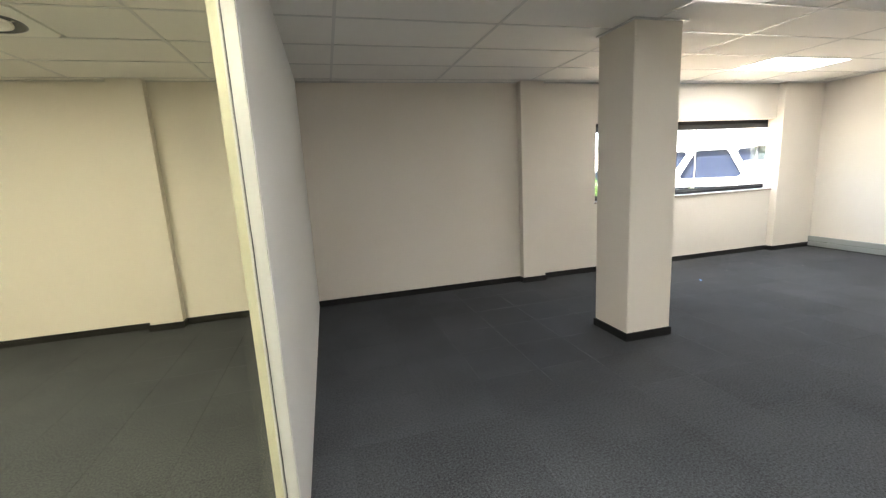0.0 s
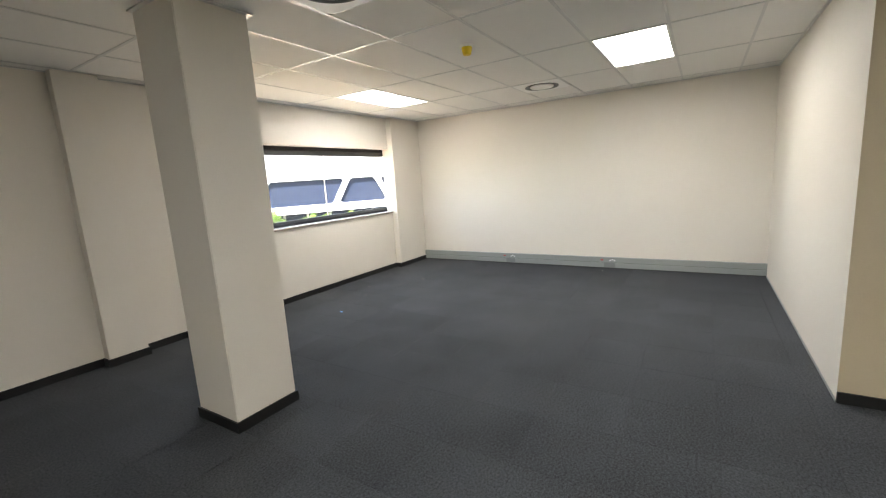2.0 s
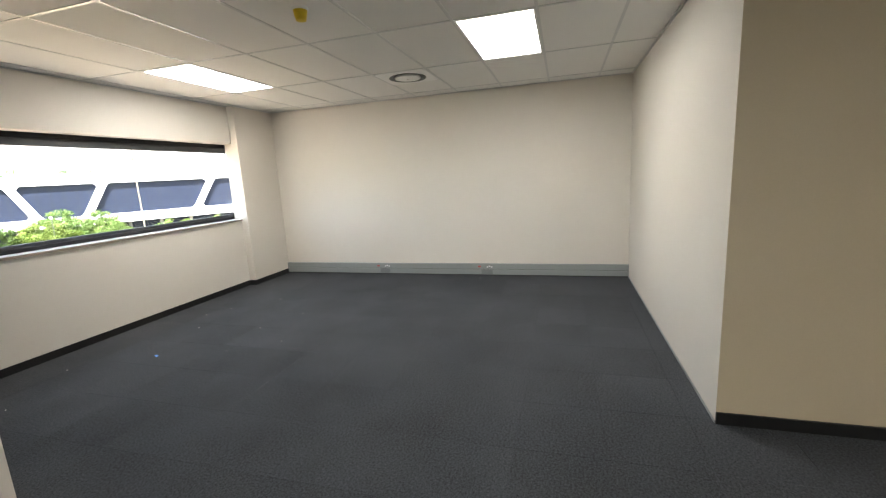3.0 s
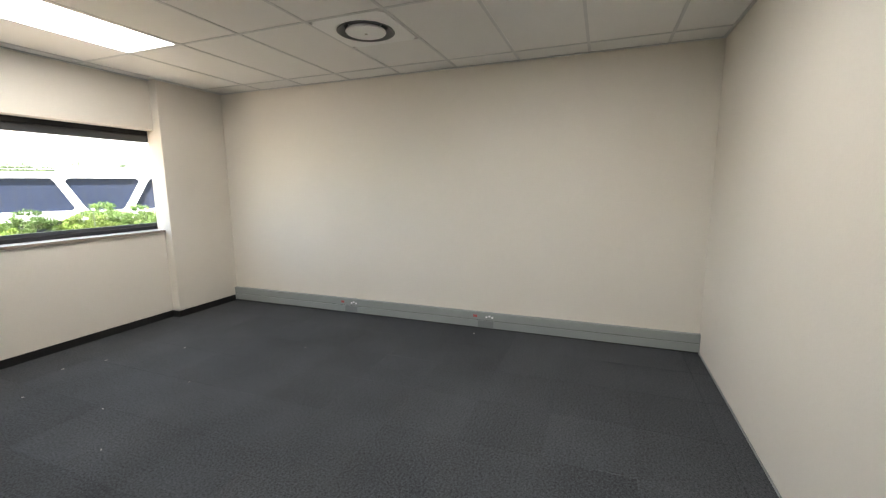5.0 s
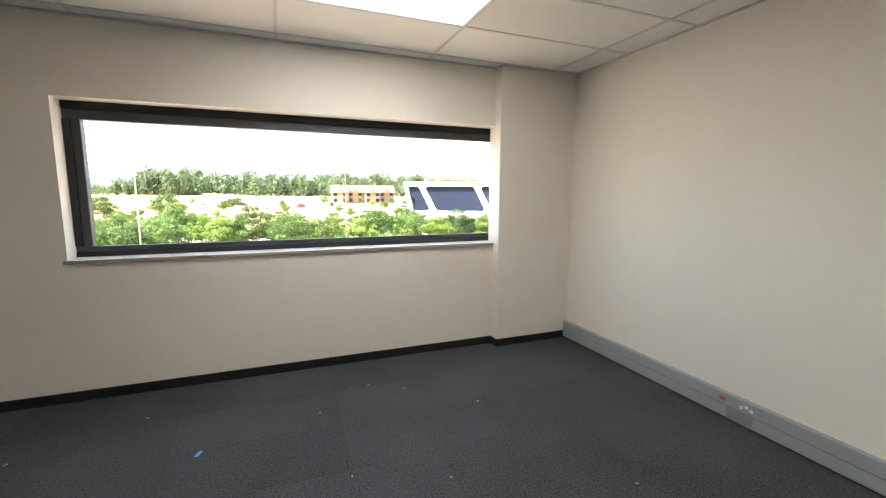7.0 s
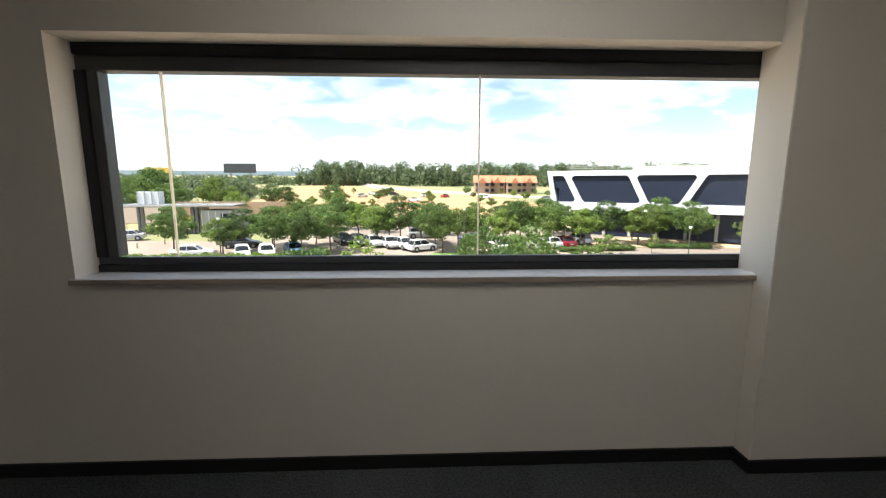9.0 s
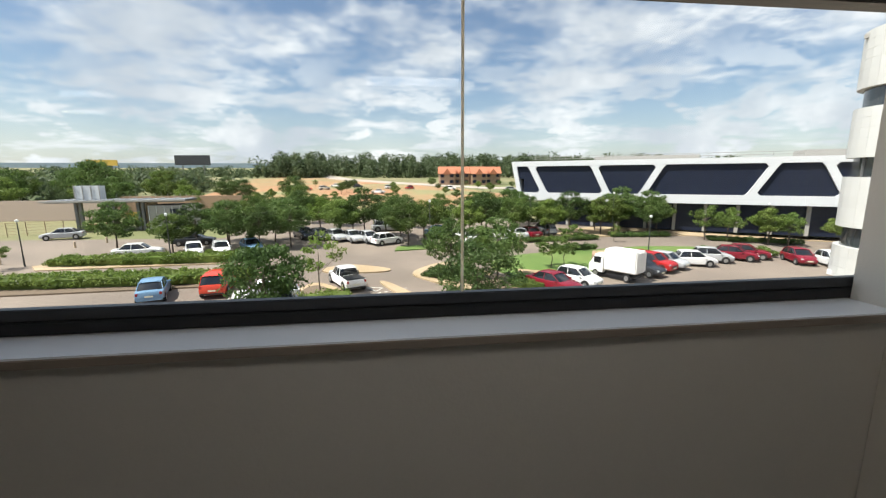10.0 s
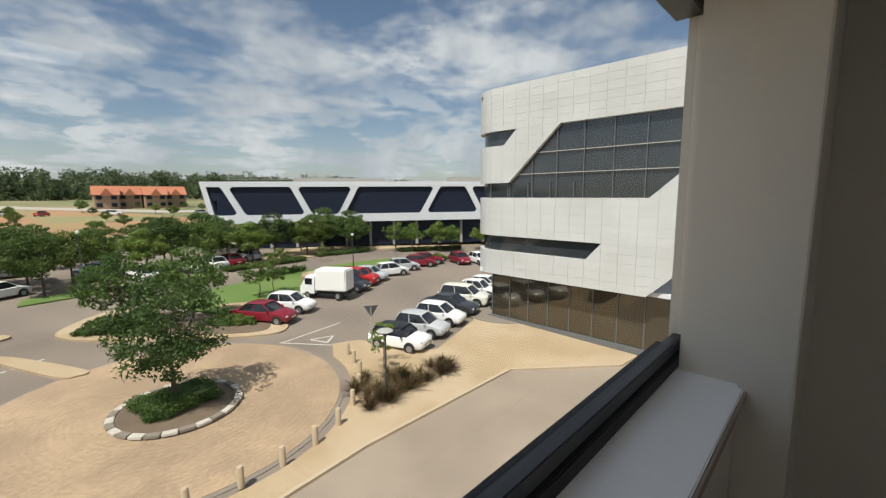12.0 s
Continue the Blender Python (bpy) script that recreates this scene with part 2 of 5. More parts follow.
def turned(profile, seg=32, at=(0, 0, 0)):
    """A turned body round the upright axis from (radius, height) pairs."""
    bm = bmesh.new()
    rings = []
    for r, z in profile:
        rings.append([bm.verts.new((at[0] + r * math.cos(2 * math.pi * i / seg), at[1] + r * math.sin(2 * math.pi * i / seg), at[2] + z)) for i in range(seg)])
    for a, b in zip(rings, rings[1:]):
        for i in range(seg):
            bm.faces.new((a[i], a[(i + 1) % seg], b[(i + 1) % seg], b[i]))
    bm.faces.new(rings[0][::-1])
    bm.faces.new(rings[-1])
    return bm


def slab(outline, z0, z1):
    """An upright prism over a plan outline."""
    bm = bmesh.new()
    f = bm.faces.new([bm.verts.new((x, y, z0)) for x, y in outline])
    r = bmesh.ops.extrude_face_region(bm, geom=[f])
    for v in r["geom"]:
        if isinstance(v, bmesh.types.BMVert):
            v.co.z = z1
    bmesh.ops.recalc_face_normals(bm, faces=bm.faces)
    return bm


def rounded(points, steps=6):
    """A closed smooth outline through plan points."""
    out, n = [], len(points)
    for i in range(n):
        p0, p1, p2, p3 = (Vector(points[(i + k - 1) % n]) for k in range(4))
        for s in range(steps):
            t = s / steps
            out.append(tuple(0.5 * (2 * p1 + (p2 - p0) * t + (2 * p0 - 5 * p1 + 4 * p2 - p3) * t * t + (3 * p1 - p0 - 3 * p2 + p3) * t ** 3)))
    return out


def mesh_of(name, bm, material, smooth=False):
    me = bpy.data.meshes.new(name)
    bm.to_mesh(me)
    bm.free()
    for m in (material if isinstance(material, (list, tuple)) else [material]):
        me.materials.append(m)
    if smooth:
        me.shade_smooth()
        me.set_sharp_from_angle(angle=radians(40))
    return me


def part(name, bm, material, parent=None, label="", smooth=False):
    """One mesh object under a thing or a part."""
    ob = new(name, bm if isinstance(bm, bpy.types.Mesh) else mesh_of(name, bm, material, smooth))
    if parent:
        ob.parent = parent
    if label:
        ob["label"] = label
    return ob


def thing(name, label, category, group="", kind="", at=None):
    ob = tagged(new(name), label, category, group, kind)
    if at is not None:
        ob.matrix_basis = at
    return ob


def structure(name, bm, material, label="", category="", smooth=False):
    return tagged(part(name, bm, material, smooth=smooth), label, category, "", "structure")


# ---- the room ----
XE, YN, YP, ZC = 8.725, 5.26, 5.145, 2.71      # east wall, window wall, pier faces, ceiling
X0, X1, Z0, Z1 = 4.49, 7.9, 1.045, 2.17      # window opening
XW, YS = -4.2, -4.2                             # where the rooms end out of view
YF = 5.405                                      # inner face of the window frame
YR = -0.385                                     # wall of the recess
XR = 5.19

structure("floor", boxes((XW, XE, YS, YN, -0.3, -0.008)), UNDER, "dark screed floor under carpet tiles", "floor")
structure("wall_north", boxes((XW, X0, YN, YN + 0.2, -0.3, ZC + 0.3), (X1, XE + 0.25, YN, YF, -0.3, ZC + 0.3), (X1 + 0.09, XE + 0.25, YF, YN + 0.2, -0.3, ZC + 0.3), (X1, X1 + 0.09, YF, YN + 0.2, -0.3, Z0 - 0.03), (X1, X1 + 0.09, YF, YN + 0.2, Z1, ZC + 0.3), (X0, X1, YN, YN + 0.2, -0.3, Z0 - 0.03), (X0, X1, YN, YN + 0.2, Z1, ZC + 0.3)),
          WALL, "cream painted wall with a wide window", "wall")
structure("wall_east", boxes((XE, XE + 0.25, YR - 0.2, YN, -0.3, ZC + 0.3)), WALL, "plain cream painted wall", "wall")
structure("wall_south", boxes((XR + 0.004, XE, YR - 0.2, YR, -0.3, ZC + 0.3)), WALL, "cream painted wall of the recess", "wall")
structure("wall_return", boxes((XR, XR + 0.2, YS, YR - 0.2, -0.3, ZC + 0.3), (XR, XR + 0.004, YR - 0.2, YR - 0.001, -0.3, ZC + 0.3)), WALL_DIM_YELLOW, "painted wall beside the recess, dim yellow light put into its colour", "wall")
structure("wall_back", boxes((XW, XR + 0.2, YS - 0.2, YS, -0.3, ZC + 0.3)), WALL, "plain cream painted wall", "wall")
structure("wall_west", boxes((XW - 0.2, XW, YS - 0.2, YN + 0.2, -0.3, ZC + 0.3)), WALL, "plain cream painted wall", "wall")
PIERS = [(3.275, 3.61, "pier_1"), (7.873, XE, "pier_2"), (-1.34, -1.01, "pier_3")]
for a, b, nm in PIERS:
    structure(nm, boxes((a, b, YP, YN, 0, ZC), bevel=0.004), WALL, "cream painted pier on the window wall", "pier")

# partition with its metal end profile and the tinted glass beyond it
XP0, XP1, YPE = 0.405, 0.49, 1.60
structure("wall_partition", boxes((XP0, XP1, YPE, YN, 0, ZC)), WHITE, "white painted thin partition wall", "wall")
prof = tagged(new("trim_1"), "pale aluminium end profile of the partition", "trim", "", "structure")
part("cover_strip", boxes((XP0 - 0.004, 0.440, YPE - 0.03, YPE, 0, ZC), bevel=0.003), ALU, prof)
part("cover_strip", boxes((0.444, XP1 - 0.002, YPE - 0.022, YPE, 0, ZC), bevel=0.003), ALU, prof)
part("groove", boxes((0.440, 0.444, YPE - 0.012, YPE, 0, ZC)), SKIRT, prof, "dark groove")
gp = structure("window_2", boxes((0.425, 0.433, YS, YPE - 0.03, 0, ZC)), FILM, "yellow-tinted full height glass screen", "glass screen")
gp.visible_shadow = False

# column
column = tagged(new("column"), "cream plastered square column with black skirting", "column", "", "structure")
CX0, CX1, CY0, CY1 = 3.195, 3.66, 2.945, 3.405
part("shaft", boxes((CX0, CX1, CY0, CY1, 0, ZC), bevel=0.006), WALL, column)
part("skirting", boxes((CX0 - 0.012, CX1 + 0.012, CY0 - 0.012, CY0, 0, 0.075), (CX0 - 0.012, CX0, CY0, CY1, 0, 0.075), (CX1, CX1 + 0.012, CY0, CY1, 0, 0.075), (CX0 - 0.012, CX1 + 0.012, CY1, CY1 + 0.012, 0, 0.075)), SKIRT, column, "black skirting")
part("ceiling_angle", boxes((CX0 - 0.03, CX1 + 0.03, CY0 - 0.03, CY0, ZC - 0.014, ZC - 0.004), (CX0 - 0.03, CX0, CY0, CY1, ZC - 0.014, ZC - 0.004), (CX1, CX1 + 0.03, CY0, CY1, ZC - 0.014, ZC - 0.004)), GRID, column)

# skirting boards, butted end to end
S, SH = 0.014, 0.075
base = tagged(new("baseboard"), "black painted skirting along the walls", "skirting", "", "structure")


def skirt(x0, x1, y0, y1):
    part("skirting", boxes((x0, x1, y0, y1, 0, SH), bevel=0.002), SKIRT, base)


for a, b in ((XW, -1.34), (-1.01, XP0), (XP1, 3.275), (3.61, 7.873)):
    skirt(a, b, YN - S, YN)
for a, b, nm in PIERS:
    e = b if b < XE else b - 0.05
    skirt(a - S, e + (S if b < XE else 0), YP - S, YP)
    skirt(a - S, a, YP, YN - S)
    if b < XE:
        skirt(b, b + S, YP, YN - S)
part("edge_strip", boxes((XR, XE - 0.05, YR, YR + 0.006, 0, 0.016), bevel=0.001), GREY, base, "thin grey edge strip")
skirt(XR - S, XR, YS, YR + 0.002)

# ceiling: boards in a metal grid
PX, PY, GX, GY = 1.26, 0.636, 7.19, 0.03
xs = [v for v in (GX + PX * k for k in range(-10, 2)) if XW < v < XE]
ys = [v for v in (GY + PY * k for k in range(-8, 10)) if YS < v < YN]
# First two panels are in view; the other six are unseen, added to brighten.
LIGHTS_AND_FILLS = [(5.93, 0.666), (5.93, 3.846), (0.89, -0.606), (-0.37, -0.606), (-0.37, -2.514), (-2.89, 0.666), (-2.89, 2.574), (-2.89, -1.242)]
VENTS = [(7.19, 1.938), (3.41, 1.938), (-1.63, 3.21)]
bm = bmesh.new()
xe, ye = [XW] + xs + [XE], [YS] + ys + [YN]
for i in range(len(xe) - 1):
    for j in range(len(ye) - 1):
        a, b, c, d = xe[i], xe[i + 1], ye[j], ye[j + 1]
        if any(abs(a - lx) < 0.05 and abs(c - ly) < 0.05 for lx, ly in LIGHTS_AND_FILLS):
            continue
        for vx, vy in VENTS:
            if abs(a - vx) < 0.05 and abs(c - vy) < 0.05:
                a += 0.63
        if a < b - 0.03:
            box(bm, a + 0.004, b - 0.004, c + 0.004, d - 0.004, ZC, ZC + 0.015)
box(bm, XW, XE, YS, YN, ZC + 0.25, ZC + 0.3)
ceiling = structure("ceiling", bm, CEIL, "white board suspended ceiling", "ceiling")
bm = bmesh.new()
for x in xs:
    box(bm, x - 0.012, x + 0.012, YS, YN, ZC - 0.004, ZC + 0.03)
for y in ys:
    for a, b in zip(xe, xe[1:]):
        box(bm, a + 0.012, b - 0.012, y - 0.012, y + 0.012, ZC - 0.004, ZC + 0.03)
part("ceiling_grid", bm, GRID, ceiling, "pale metal grid")
bm = boxes((XW, XP0, YN - 0.022, YN, ZC - 0.012, ZC - 0.004), (XP1, 3.275, YN - 0.022, YN, ZC - 0.012, ZC - 0.004), (3.61, 7.873, YN - 0.022, YN, ZC - 0.012, ZC - 0.004),
           (7.873, XE - 0.022, YP - 0.022, YP, ZC - 0.012, ZC - 0.004), (XE - 0.022, XE, YR, YP, ZC - 0.012, ZC - 0.004), (XR, XE - 0.022, YR, YR + 0.022, ZC - 0.012, ZC - 0.004))
part("wall_angle", bm, GRID, ceiling, "metal edge angle")


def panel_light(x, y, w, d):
    t = thing("ceiling_light", "white recessed flat panel light, switched on (six of eight added unseen)", "ceiling light", "ceiling lights", at=pose(x, y, ZC))
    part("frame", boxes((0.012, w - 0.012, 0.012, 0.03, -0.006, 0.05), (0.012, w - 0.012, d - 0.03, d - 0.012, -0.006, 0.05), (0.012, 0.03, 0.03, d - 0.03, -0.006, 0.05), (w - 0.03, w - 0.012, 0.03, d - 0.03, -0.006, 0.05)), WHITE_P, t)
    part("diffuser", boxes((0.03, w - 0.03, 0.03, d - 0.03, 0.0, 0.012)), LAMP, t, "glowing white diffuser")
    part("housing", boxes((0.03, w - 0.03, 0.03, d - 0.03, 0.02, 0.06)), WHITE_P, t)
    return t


for lx, ly in LIGHTS_AND_FILLS:
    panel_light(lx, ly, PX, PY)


def vent(x, y):
    t = thing("ceiling_vent", "round white air diffuser in a square plate", "air diffuser", "ceiling air diffusers", at=pose(x + 0.315, y + 0.318, ZC))
    bm = bmesh.new()
    n = 40
    rings = [[], [], [], []]
    for i in range(n):
        c, q = math.cos(2 * math.pi * i / n + 0.0785), math.sin(2 * math.pi * i / n + 0.0785)
        k = 0.303 / max(abs(c), abs(q))
        for r, (rad, z) in zip(rings, ((0.215, -0.006), (k, -0.006), (k, 0.012), (0.215, 0.012))):
            r.append(bm.verts.new((rad * c, rad * q, z)))
    for u, v in ((0, 1), (1, 2), (2, 3), (3, 0)):
        for i in range(n):
            bm.faces.new((rings[u][i], rings[u][(i + 1) % n], rings[v][(i + 1) % n], rings[v][i]))
    bmesh.ops.recalc_face_normals(bm, faces=bm.faces)
    part("plate", bm, WHITE_P, t)
    bm = turned([(0.215, -0.004), (0.222, -0.012), (0.212, -0.014), (0.17, 0.03), (0.17, 0.08), (0.168, 0.09)], 40)
    bmesh.ops.delete(bm, geom=[f for f in bm.faces if len(f.verts) > 4][:1], context="FACES_ONLY")
    part("collar", bm, MULL, t, "dark metal ring", True)
    part("disc", turned([(0.15, -0.002), (0.155, -0.012), (0.15, -0.02), (0.02, -0.024)], 40), WHITE_P, t, smooth=True)
    part("hub", turned([(0.012, -0.028), (0.012, -0.022)], 12), CHROME, t)
    for k in range(3):
        a = 2.1 * k + 0.4
        bm = rod(bmesh.new(), (0.10 * math.cos(a), 0.10 * math.sin(a), -0.004), (0.18 * math.cos(a), 0.18 * math.sin(a), 0.04), 0.008)
        part("bracket", bm, CHROME, t, "bright metal bracket")


for vx, vy in VENTS:
    vent(vx, vy)

t = thing("smoke_detector", "small round smoke detector under a yellow dust cap", "smoke detector", at=pose(5.263, 2.185, ZC))
part("base", turned([(0.05, -0.018), (0.055, -0.012), (0.055, 0.0)], 24), WHITE_P, t, smooth=True)
part("cap", turned([(0.012, -0.085), (0.034, -0.08), (0.042, -0.05), (0.047, -0.018)], 24), YELLOW_P, t, "yellow plastic cap", True)

# window
win = tagged(new("window_1"), "wide fixed window with dark frame and butt-jointed panes", "window", "", "structure")
XG = X1 + 0.09          # the glass runs on into a slot in the reveal
part("frame_head", boxes((X0, XG, YF + 0.002, YF + 0.09, Z1 - 0.055, Z1), bevel=0.003), FRAME, win)
part("glazing_bead", boxes((X0, XG, YF + 0.015, YF + 0.09, Z1 - 0.125, Z1 - 0.058), bevel=0.003), BEAD, win, "grey glazing bead")
part("frame_sill", boxes((X0, XG, YF + 0.002, YF + 0.09, Z0 + 0.002, Z0 + 0.04), bevel=0.003), FRAME, win)
part("glazing_bead", boxes((X0, XG, YF + 0.012, YF + 0.045, Z0 + 0.042, Z0 + 0.077), bevel=0.003), BEAD, win, "grey glazing bead")
part("frame_jamb", boxes((X0, X0 + 0.045, YF, YF + 0.09, Z0 + 0.078, Z1 - 0.126), bevel=0.003), FRAME, win)
part("glazing_bead", boxes((X0 + 0.047, X0 + 0.1, YF + 0.015, YF + 0.09, Z0 + 0.078, Z1 - 0.126), bevel=0.003), BEAD, win, "grey glazing bead")
cuts = [X0 + 0.1, 4.883, 6.463, XG]
for a, b in zip(cuts, cuts[1:]):
    p = part("pane", boxes((a + 0.0045, b - 0.0045, 5.436, 5.442, Z0 + 0.078, Z1 - 0.126)), PANE, win)
    p.visible_shadow = False
for x in cuts[1:-1]:
    part("glass_joint", boxes((x - 0.0035, x + 0.0035, 5.430, 5.446, Z0 + 0.078, Z1 - 0.126)), SEAL, win, "pale silicone joint")
board = tagged(new("trim_2"), "white window sill board with a brown front edge", "window sill", "", "structure")
part("board", boxes((X0 - 0.02, X1 + 0.005, 5.245, YF + 0.05, Z0 - 0.026, Z0), bevel=0.003), SILL, board)
part("front_edge", boxes((X0 - 0.02, X1 + 0.005, 5.238, 5.244, Z0 - 0.028, Z0 - 0.003), bevel=0.002), LIP, board, "brown edge strip")

# cable trunking with sockets
tk = thing("cable_trunking", "grey two-compartment cable trunking along the wall", "trunking")
part("lower_cover", boxes((XE - 0.045, XE, YR + 0.005, YP - 0.002, 0.012, 0.092), bevel=0.003), GREY, tk)
part("upper_cover", boxes((XE - 0.045, XE, YR + 0.005, YP - 0.002, 0.096, 0.178), bevel=0.004), GREY, tk)
part("back_plate", boxes((XE - 0.038, XE - 0.002, YR + 0.006, YP - 0.003, 0.0, 0.0118), (XE - 0.038, XE - 0.002, YR + 0.006, YP - 0.003, 0.0922, 0.0958)), SKIRT, tk)
part("end_cap", boxes((XE - 0.048, XE, YR, YR + 0.0045, 0.0, 0.18)), GREY_D, tk)


def sockets(y):
    t = thing("power_socket", "grey socket group with red and white outlets", "power socket", "sockets in the trunking", at=pose(XE - 0.0465, y, 0))
    part("plate", boxes((-0.0015, 0.0, -0.075, 0.075, 0.1, 0.175)), GREY, t)
    part("plate", boxes((-0.0015, 0.0, -0.235, -0.08, 0.1, 0.175)), GREY, t)
    part("joint_cover", boxes((-0.0015, 0.0, -0.2, -0.03, 0.012, 0.09)), GREY_D, t, "darker joint cover")
    part("red_outlet", boxes((-0.006, -0.002, -0.022, 0.022, 0.124, 0.15), bevel=0.002), RED_P, t, "red outlet")
    for k in range(3):
        part("outlet", boxes((-0.006, -0.002, -0.20 + k * 0.032, -0.178 + k * 0.032, 0.122 + 0.012 * (k % 2), 0.142 + 0.012 * (k % 2)), bevel=0.002), WHITE_P, t, "white outlet")


sockets(3.40)
sockets(1.72)

# bits left on the carpet
rng = random.Random(5)
for i, (x, y, s) in enumerate(((5.393, 4.223, 0.035), (3.567, 0.897, 0.02), (6.1, 4.45, 0.012), (6.5, 4.75, 0.012), (6.75, 4.6, 0.012), (5.0, 4.8, 0.012), (7.2, 4.2, 0.012), (6.7, 3.5, 0.01),
                               (4.4, 4.5, 0.014), (6.2, 3.7, 0.01), (1.46, 1.22, 0.012), (5.6, 3.6, 0.01), (8.5, 1.68, 0.02), (7.6, 3.1, 0.01), (5.9, 3.2, 0.01))):
    s *= 0.7
    bm = boxes((-s, s, -s * 0.35, s * 0.35, 0, 0.003), bevel=0.001)
    for v in bm.verts:
        v.co.x += rng.uniform(-0.3, 0.3) * s
        v.co.y += rng.uniform(-0.25, 0.25) * s
    ob = tagged(part("scrap", bm, BLUE_P if i == 0 else CONC), "blue plastic scrap lying on the carpet" if i == 0 else "small white scrap lying on the carpet", "litter", "scraps on the floor")
    ob.matrix_basis = pose(x, y, 0.0, 0, 0, rng.uniform(0, 180))

# ================= outside =================
indoors = set(bpy.data.objects)


def rise(x, y):
    """How far the land has risen at a plan point: it climbs gently away from the building."""
    return 0.0229 * (y - 5.0) - 0.0044 * (x - 6.4)



def paving(name, outline, z0, z1, material, label, category):
    return structure(name, slab(outline, z0, z1), material, label, category)


def circle(x, y, r, n=64, ry=None):
    return [(x + r * math.cos(2 * math.pi * i / n), y + (ry or r) * math.sin(2 * math.pi * i / n)) for i in range(n)]


bm = bmesh.new()
bmesh.ops.create_grid(bm, x_segments=24, y_segments=24, size=2500)
for v in bm.verts:
    v.co.z = G - 0.08
structure("ground", bm, VELD, "dry green grassland reaching the horizon", "ground")
paving("road_1", [(-60, 5.5), (75, 5.5), (75, 56), (40, 66), (25, 84), (-16, 84), (-16, 62), (-60, 64)], G - 0.3, G, ASPHALT, "sun-worn brown-grey asphalt road and parking", "road")
paving("road_2", [(-110, 560), (-32, 300), (6, 232), (46, 178), (140, 150), (140, 162), (50, 192), (14, 246), (-20, 310), (-90, 560)], G - 0.3, G + 0.05, mat("pale_far_road", (0.40, 0.35, 0.30), 0.9), "pale far road with traffic", "road")
paving("ground_soil", rounded([(-62, 92), (-30, 100), (-8, 98), (28, 110), (44, 150), (10, 235), (-30, 330), (-75, 400), (-90, 330), (-64, 200), (-52, 130)]), G - 0.3, G + 0.02, SOIL, "bare orange soil of a building site", "soil")

DX, DY = 10.85, 25.7


def lay_in_rings(m, x, y, period, depth):
    """Courses of pavers laid in rings round a point, seen as fine darker joints."""
    n, l = m.node_tree.nodes, m.node_tree.links
    b = n["Principled BSDF"]
    geo, off, wave = n.new("ShaderNodeNewGeometry"), n.new("ShaderNodeVectorMath"), n.new("ShaderNodeTexWave")
    off.operation = "SUBTRACT"
    off.inputs[1].default_value = (x, y, 0)
    l.new(geo.outputs["Position"], off.inputs[0])
    l.new(off.outputs[0], wave.inputs["Vector"])
    wave.wave_type, wave.rings_direction = "RINGS", "Z"
    wave.inputs["Scale"].default_value = 2 * math.pi / (20 * period)
    wave.inputs["Distortion"].default_value, wave.inputs["Detail"].default_value, wave.inputs["Detail Scale"].default_value = 1.5, 3, 4
    ramp, scaled = n.new("ShaderNodeMapRange"), n.new("ShaderNodeVectorMath")
    ramp.inputs["To Min"].default_value, ramp.inputs["To Max"].default_value = 1.0 - depth, 1.0 + depth * 0.4
    l.new(wave.outputs["Fac"], ramp.inputs["Value"])
    scaled.operation = "SCALE"
    l.new(b.inputs["Base Color"].links[0].from_socket, scaled.inputs[0])
    l.new(ramp.outputs["Result"], scaled.inputs["Scale"])
    l.new(scaled.outputs[0], b.inputs["Base Color"])


lay_in_rings(PAVER_D, DX, DY, 0.24, 0.05)
paving("road_3", circle(DX, DY, 7.35, 96), G, G + 0.03, STONE_D, "dark rim of the roundabout", "roundabout rim")
paving("road_4", circle(DX, DY, 7.15, 96), G + 0.03, G + 0.045, PAVER_D, "brown paved roundabout apron", "roundabout")
# forecourt pavement and the drive in front of it
arc = [(DX + 7.75 * math.cos(radians(a)), DY + 7.75 * math.sin(radians(a))) for a in range(-148, 2, 6)]
paving("pavement_1", [(0.6, 17.4)] + [(1.6, 19.2), (3.0, 20.6)] + arc + [(19.6, 26.9), (21.2, 26.3), (22.2, 23.2), (23.5, 21.8), (29.6, 23.9), (30.2, 24.8), (34, 24.8), (34, 12.6), (29.2, 13.2), (24.3, 17.2), (15, 17.2), (11, 16.8)], G, G + 0.1, PAVER, "tan paved forecourt with a kerb", "pavement")
bm = bmesh.new()
path = [(0.6, 17.25), (11, 16.65), (15, 17.05), (24.25, 17.05), (29.1, 13.05), (31, 12.9)]
for (ax, ay), (bx, by) in zip(path, path[1:]):
    d = (Vector((bx, by)) - Vector((ax, ay)))
    n = Vector((-d.y, d.x)).normalized() * 0.14
    quad = [(ax, ay), (bx, by), (bx + n.x, by + n.y), (ax + n.x, ay + n.y)]
    lo, hi = [bm.verts.new((x, y, G)) for x, y in quad], [bm.verts.new((x, y, G + 0.13)) for x, y in quad]
    bm.faces.new(hi)
    for i in range(4):
        bm.faces.new((lo[i], lo[(i + 1) % 4], hi[(i + 1) % 4], hi[i]))
structure("trim_kerb", bm, KERB, "pale concrete kerb", "kerb")
paving("road_5", [(-12, 6), (40, 6), (40, 12.5), (31, 12.92), (29.12, 13.07), (24.26, 17.07), (15, 17.07), (11, 16.67), (0.6, 17.27), (-12, 17.3)], G, G + 0.012, DRIVE, "brown paved drive below the window", "drive")


